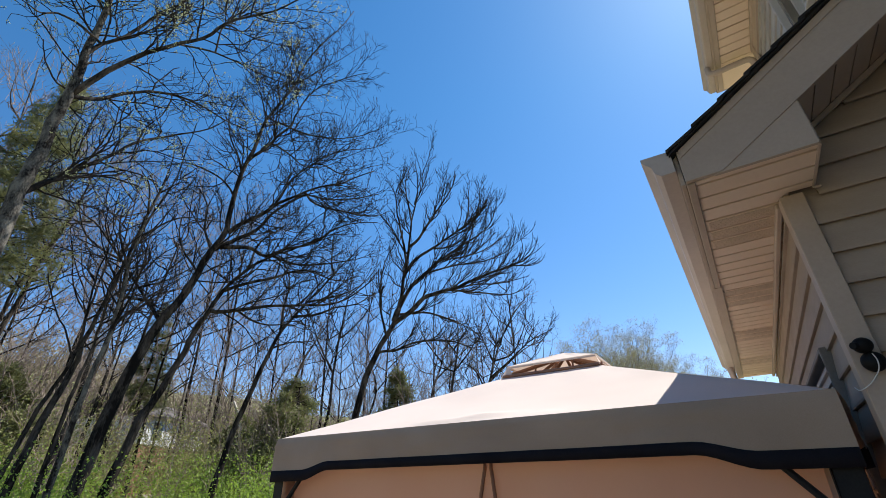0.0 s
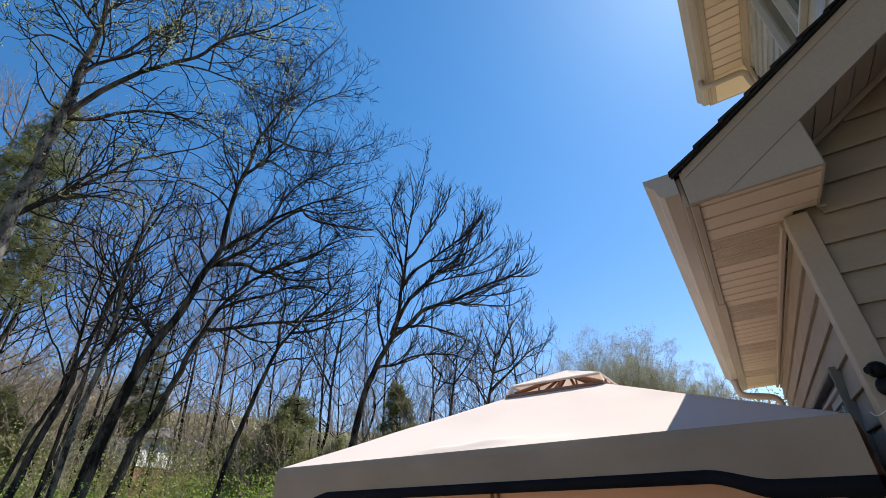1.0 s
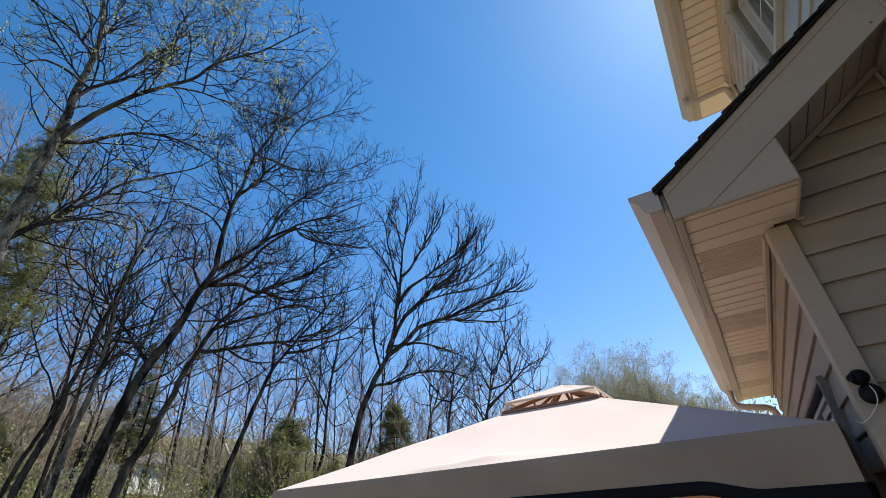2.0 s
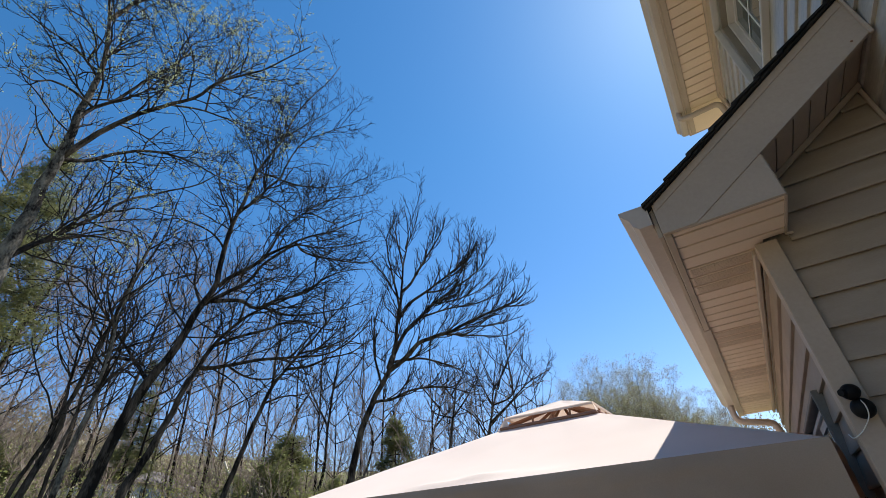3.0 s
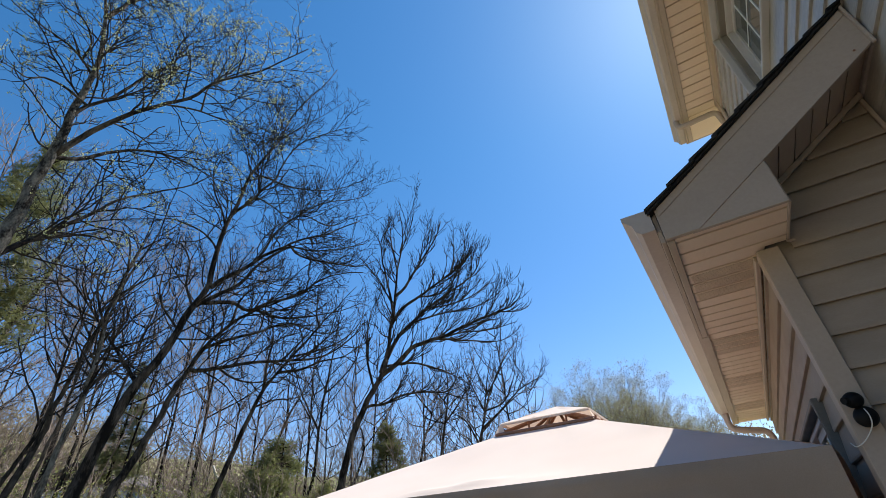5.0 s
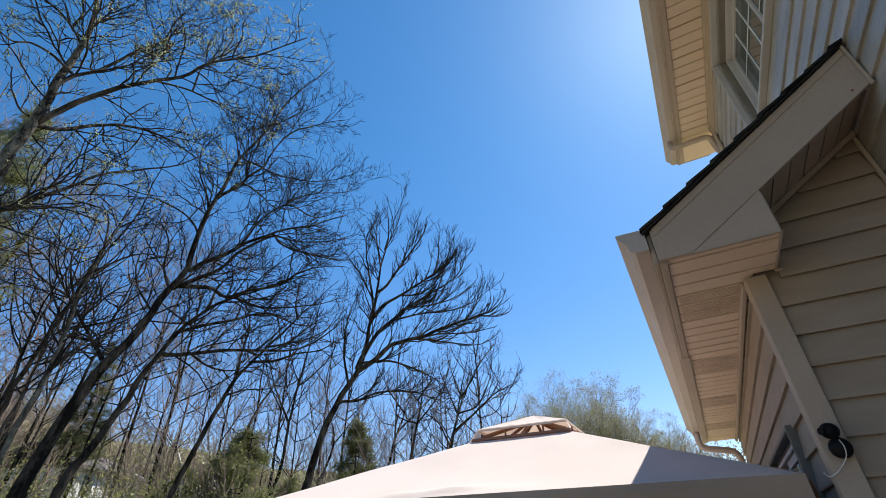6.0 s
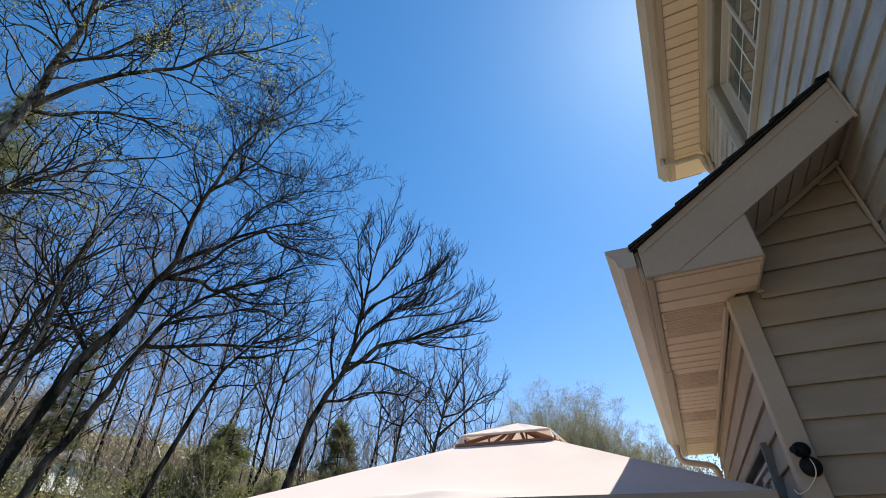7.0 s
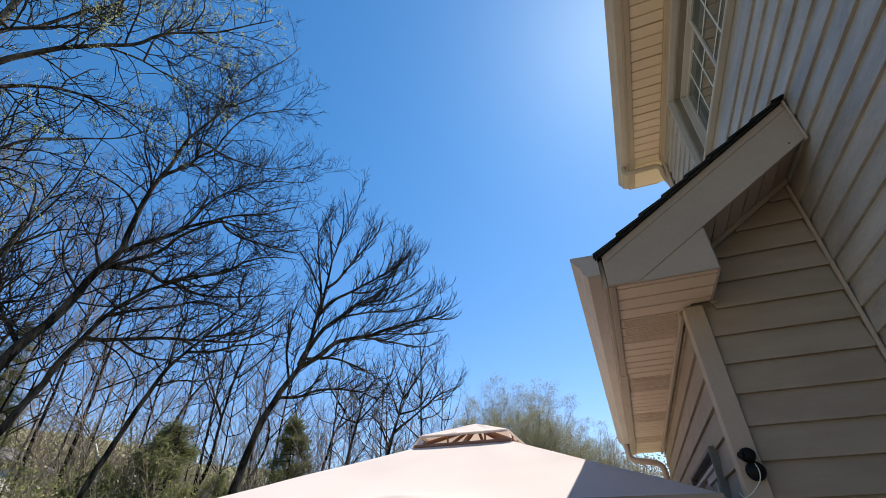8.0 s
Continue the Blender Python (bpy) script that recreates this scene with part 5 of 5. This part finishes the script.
tree = Tree("thin bare woodland tree at the foot of the bank", BARK_DARK, TWIG, 0.18, (-23.7, 16.7, 4.8), (-23.6, 17.1, 7.7), (-23.2, 17.5, 9.7), (-22.4, 18.0, 11.3), (-21.7, 18.6, 13.2))
tree.limb(0.062, (-23.2, 17.5, 9.7), (-23.7, 17.6, 11.9), (-23.9, 18.0, 14.4))
tree.finish(75, lift=0.04, density=0.55)
tree = Tree("thin bare woodland tree at the foot of the bank", BARK_DARK, TWIG_PALE, 0.20, (-16.2, 28.0, 6.7), (-15.6, 28.5, 9.2), (-14.7, 28.8, 11.9), (-13.5, 29.0, 13.9), (-12.2, 29.5, 15.5))
tree.limb(0.075, (-15.6, 28.5, 9.2), (-13.7, 29.9, 11.1), (-11.7, 31.3, 12.6))
tree.limb(0.075, (-14.9, 28.7, 11.6), (-15.4, 27.6, 14.0), (-15.1, 26.9, 15.5))
tree.finish(76, lift=0.04, density=0.55)
tree = Tree("thin bare woodland tree at the foot of the bank", BARK_DARK, TWIG_PALE, 0.17, (-17.2, 22.7, 6.4), (-16.8, 23.2, 8.7), (-16.1, 23.5, 10.7), (-15.5, 23.6, 12.9))
tree.limb(0.062, (-16.8, 23.2, 8.7), (-15.5, 24.6, 10.4), (-14.6, 25.6, 11.6))
tree.limb(0.062, (-16.6, 23.4, 9.3), (-17.2, 22.2, 11.0), (-17.1, 21.4, 12.3))
tree.finish(77, lift=0.04, density=0.55)
tree = Tree("thin bare woodland tree at the foot of the bank", BARK_DARK, TWIG_PALE, 0.17, (-20.6, 20.0, 4.6), (-20.0, 20.8, 7.6), (-20.6, 20.2, 11.0), (-20.1, 20.2, 14.8))
tree.limb(0.062, (-20.0, 20.8, 7.6), (-19.2, 22.0, 9.6), (-18.9, 22.9, 11.2))
tree.finish(78, lift=0.04, density=0.55)

# thin trees standing behind the near ones
rngw = random.Random(11)
far_bare = [auto_tree("thin bare woodland tree on the bank", 31 + k, 13 + k, 2.6, BARK_DARK, TWIG_PALE if k % 2 else TWIG, density=0.4) for k in range(3)]
spots = []
for k in range(34):
    az = radians(-88 + 68 * (k + rngw.random()) / 34)
    d = rngw.uniform(24, 44)
    spots.append((math.sin(az) * d, -2 + math.cos(az) * d))
for k, (x, y) in enumerate(spots):
    plant(far_bare[k % 3], x, y, rngw.uniform(0, 360), rngw.uniform(0.8, 1.2) + max(0.0, (-x - 17) * 0.015))
for t in far_bare:
    t.matrix_basis = pose(-70, -8 - 6 * far_bare.index(t), ground_height(-70, 0) - 0.1)

# tall bare trees further up the bank, a haze of pale twigs
tall_bare = [auto_tree("tall bare tree with a fine haze of pale twigs", 41 + k, 19 + 2 * k, 5.5, BARK_DARK, TWIG_PALE, density=0.62) for k in range(2)]
for k in range(5):
    az = radians(-88 + 36 * (k + 0.7 * rngw.random()) / 5)
    d = rngw.uniform(27, 33)
    plant(tall_bare[k % 2], math.sin(az) * d, -2 + math.cos(az) * d, rngw.uniform(0, 360), rngw.uniform(0.85, 1.1) - 0.012 * k)
plant(tall_bare[0], -26.0, 1.6, 120, 1.15)
for t in tall_bare:
    t.matrix_basis = pose(-85, -8 - 9 * tall_bare.index(t), ground_height(-85, 0) - 0.1)

# the budding wood behind the gazebo
budding = [auto_tree("budding tree with pale yellow-green young leaves", 51 + k, 10.0 + k, 4.2, BARK_DARK, TWIG_PALE, buds=8500, mat=BUD_PALE, size=0.085, density=0.8, group="budding wood") for k in range(3)]
for k in range(38):
    az = radians(-26 + 27 * (k + 0.6 * rngw.random()) / 38)
    d = rngw.uniform(42, 58)
    high = 1.04 - (0.03 if az < radians(-11) else 0.055) * abs(math.degrees(az) + 11)
    plant(budding[k % 3], math.sin(az) * d, -2 + math.cos(az) * d, rngw.uniform(0, 360), high * rngw.uniform(0.78, 1.14))
for t in budding:
    t.matrix_basis = pose(-75, -8 - 6 * budding.index(t), ground_height(-75, 0) - 0.1)

# evergreens
tall_pine = pine("tall dark green pine with open drooping boughs", 71, 17, 3.3, 0.46, 1300)
low_pine = pine("low bushy dark green pine on the bank", 72, 5.0, 2.9, 0.02, 5500)
cone_pine = pine("small pointed dark green conifer", 73, 6.0, 2.1, 0.05, 4000)
plant(tall_pine, -20.9, 1.2, 40, 1.0)
plant(tall_pine, -25.5, 9.5, 200, 0.6)
plant(low_pine, -17.2, 12.2, 10, 1.2)
plant(low_pine, -15.6, 13.4, 80, 0.85)
plant(low_pine, -23.6, 3.6, 250, 1.1)
plant(low_pine, -20.2, 11.6, 300, 0.9)
plant(cone_pine, -15.6, 17.4, 60, 1.2)
plant(cone_pine, -17.2, 20.0, 160, 0.85)
for k in range(8):
    az = radians(-84 + 40 * (k + rngw.random()) / 8)
    d = rngw.uniform(27, 37)
    if radians(-71) < az < radians(-58):
        continue
    plant((cone_pine, low_pine)[k % 2], math.sin(az) * d, -2 + math.cos(az) * d, rngw.uniform(0, 360), rngw.uniform(0.85, 1.3))
for k, t in enumerate((tall_pine, low_pine, cone_pine)):
    t.matrix_basis = pose(-80, -10 - 8 * k, ground_height(-80, 0) - 0.1)


# undergrowth on the bank
def thicket(name, label, mat, count, size, az0, az1, d0, d1, high, seed, clump):
    rng = np.random.default_rng(seed)
    n = count // clump
    az = np.radians(az0 + (az1 - az0) * rng.random(n))
    d = d0 + (d1 - d0) * rng.random(n)
    pts = []
    for a, r in zip(az, d):
        if -1.17 < a < -1.075 and 12 < r < 41:
            r = 13 + (r - 13) * 0.3
        x, y = math.sin(a) * r, -2 + math.cos(a) * r
        h = high * (0.35 + 0.65 * rng.random()) * (0.3 if -1.17 < a < -1.075 and r < 41 else 1)
        c = np.clip(rng.normal(size=(clump, 3)), -1.5, 1.5) * np.array((0.55, 0.55, 0.32)) * h * 0.55 + np.array((x, y, ground_height(x, y) + h * 0.5))
        pts.append(c)
    v, f = leaves_at(np.concatenate(pts), size, rng)
    tagged(raw(name, v, f, mat), label, "undergrowth", kind="stuff")


thicket("shrub_leaves", "bright green spring shrub leaves low on the bank", SHRUB, 170000, 0.065, -90, -46, 15, 28, 3.6, 81, 480)
thicket("undergrowth", "olive and brown undergrowth on the wooded bank", UNDERGROWTH, 150000, 0.085, -92, -30, 22, 42, 5.4, 82, 170)
thicket("green_brush", "tall olive-green spring brush among the trunks", GREEN_BRUSH, 110000, 0.075, -90, -43, 21, 31, 6.8, 88, 300)
thicket("brush", "olive brush at the foot of the hill wood", FAR_LEAF, 75000, 0.2, -36, 4, 42, 58, 8.5, 83, 170)


def bare_stems(label, n, az0, az1, d0, d1, h0, h1, seed, mat):
    rng = np.random.default_rng(seed)
    az = np.radians(az0 + (az1 - az0) * rng.random(n))
    d = d0 + (d1 - d0) * rng.random(n)
    # an open view to the house
    keep = (az < -1.15) | (az > -1.085)
    az, d, n = az[keep], d[keep], int(keep.sum())
    P = np.zeros((n, 6, 3))
    x, y = np.sin(az) * d, -2 + np.cos(az) * d
    z = np.array([ground_height(a, b) for a, b in zip(x, y)])
    lean = rng.normal(size=(n, 2)) * 0.22
    h = h0 + (h1 - h0) * rng.random(n)
    for j in range(6):
        t = j / 5
        P[:, j, 0] = x + lean[:, 0] * h * t + rng.normal(size=n) * 0.08
        P[:, j, 1] = y + lean[:, 1] * h * t + rng.normal(size=n) * 0.08
        P[:, j, 2] = z + h * t
    R = ((0.0035 * h) * (0.7 + 0.6 * rng.random(n)))[:, None] * np.linspace(1, 0.4, 6)[None, :]
    P2, R2 = sprout(P, R, 2.6, 0.2, 0.32, 0.4, 1.8, 0.65, 0.06, 6, rng, 0.14)
    P3, R3 = sprout(P2, R2, 2.0, 0.15, 0.5, 0.25, 0.8, 0.7, 0.04, 4, rng, 0.16)
    verts, faces = [], []
    for a, b, sides in ((P, R, 4), (P2, R2, 3), (P3, R3, 3)):
        v, f = tubes(a, b, sides)
        base = len(verts)
        verts += v
        faces += [[i + base for i in q] for q in f]
    tagged(raw("brush_stems", verts, faces, mat), label, "undergrowth", kind="stuff")


bare_stems("thin bare stems of saplings and brush", 1000, -90, 2, 18, 42, 1.5, 4.7, 85, TWIG_PALE)
bare_stems("tall thin bare saplings crowding the bank", 230, -88, -22, 23, 46, 5.0, 10.5, 87, TWIG_PALE)
thicket("far_wood", "dull green far woods on the rising bank", FAR_LEAF, 130000, 0.22, -95, -28, 40, 66, 7.5, 86, 220)


# ---- far house among the trees ----
def far_house():
    x, y = -36.0, 14.6
    z = ground_height(x, y)
    h = empty("house", (x, y, z), "white and red-brick house far behind the trees", "house")
    h.rotation_euler = (0, 0, radians(24))
    made = [
        part("brick_wall", box((-3, -2.9, -1), (3, 2.9, 2.65)), BRICK, None, "red brick lower storey"),
        part("wall", box((-3.05, -2.95, 2.65), (3.05, 2.95, 4.3)), WHITE_PAINT, None, "white upper storey"),
        part("roof", prism([(-3.4, 4.25), (0, 5.6), (3.4, 4.25), (3.4, 4.4), (0, 5.8), (-3.4, 4.4)], "y", -3.2, 3.2), FAR_ROOF),
    ]
    for wy in (-1.7, 1.2):
        made.append(part("window", box((3.03, wy - 0.4, 3.0), (3.09, wy + 0.4, 4.0)), GLASS))
    for o in made:
        o.parent = h


far_house()


def dead_stem():
    """A broken pale stem that leans in the brush."""
    low, high = Vector((-20.12, 11.55, 4.86)), Vector((-20.36, 11.19, 5.79))
    foot = low + (low - high) * 1.6
    foot.z = ground_height(foot.x, foot.y) - 0.1
    thing = empty("dead_stem", tuple(foot), "broken pale dead stem leaning in the brush", "tree stem")
    v, f = tube(spline([tuple(foot), tuple(low), tuple(low.lerp(high, 0.5) + Vector((0.02, 0, 0))), tuple(high)], 12), np.linspace(0.075, 0.045, 12), 8)
    raw("stem", v, f, DEAD_WOOD, thing, smooth=True)


dead_stem()


# ---- siding courses and shingles ----
def courses():
    k0 = 2.642 - 20 * COURSE
    for k in range(32):
        z = k0 + k * COURSE
        if z < 0:
            continue
        # gable wall
        left = 0.065 if z + COURSE < SOFFIT_Z else max(0.113, 0.1 + (z - 3.0) / PITCH)
        if left < MAIN_X - 0.05:
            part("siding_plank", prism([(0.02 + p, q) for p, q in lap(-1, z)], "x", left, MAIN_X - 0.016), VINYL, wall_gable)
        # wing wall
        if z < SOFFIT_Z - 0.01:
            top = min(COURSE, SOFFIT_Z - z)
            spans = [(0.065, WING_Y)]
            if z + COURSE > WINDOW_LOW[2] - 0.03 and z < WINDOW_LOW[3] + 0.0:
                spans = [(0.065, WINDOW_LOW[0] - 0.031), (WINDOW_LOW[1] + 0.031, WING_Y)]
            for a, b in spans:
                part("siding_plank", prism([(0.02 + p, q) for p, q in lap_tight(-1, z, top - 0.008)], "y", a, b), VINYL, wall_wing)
    z = 3.253 - 28 * 0.1156
    while z < HIGH_Z - 0.15:
        spans = [(-7, MAIN_Y - 0.071)]
        if z + 0.1156 > WINDOW_HIGH[2] - 0.03 and z < WINDOW_HIGH[3]:
            spans = [(-7, WINDOW_HIGH[0] - 0.031), (WINDOW_HIGH[1] + 0.031, MAIN_Y - 0.071)]
        for a, b in spans:
            part("siding_plank", prism([(MAIN_X + 0.02 + p, q) for p, q in lap_tight(-1, z, 0.1156)], "y", a, b), VINYL_OLD, wall_main)
        z += 0.1156


def shingles():
    rng = random.Random(4)
    x = EAVE_X - 0.035
    cos = 1 / math.hypot(1, PITCH)
    while x < MAIN_X - 0.02:
        x1 = min(x + 0.14 * cos + 0.02, MAIN_X)
        y = RAKE_Y - 0.03 - rng.random() * 0.01
        while y < WING_Y + 0.2:
            w = 0.32 if y > RAKE_Y else 0.16 + rng.random() * 0.16
            lift = 0.016 + rng.random() * 0.004
            z0, z1 = rake_high(x) + lift, rake_high(x1) + 0.008
            prof = [(x, z0), (x1, z1), (x1, z1 + 0.01), (x, z0 + 0.014)]
            part("shingle", prism(prof, "y", y, min(y + w - 0.004, WING_Y + 0.22)), SHINGLE, roof_lower)
            y += w
        x += 0.14 * cos


courses()
shingles()
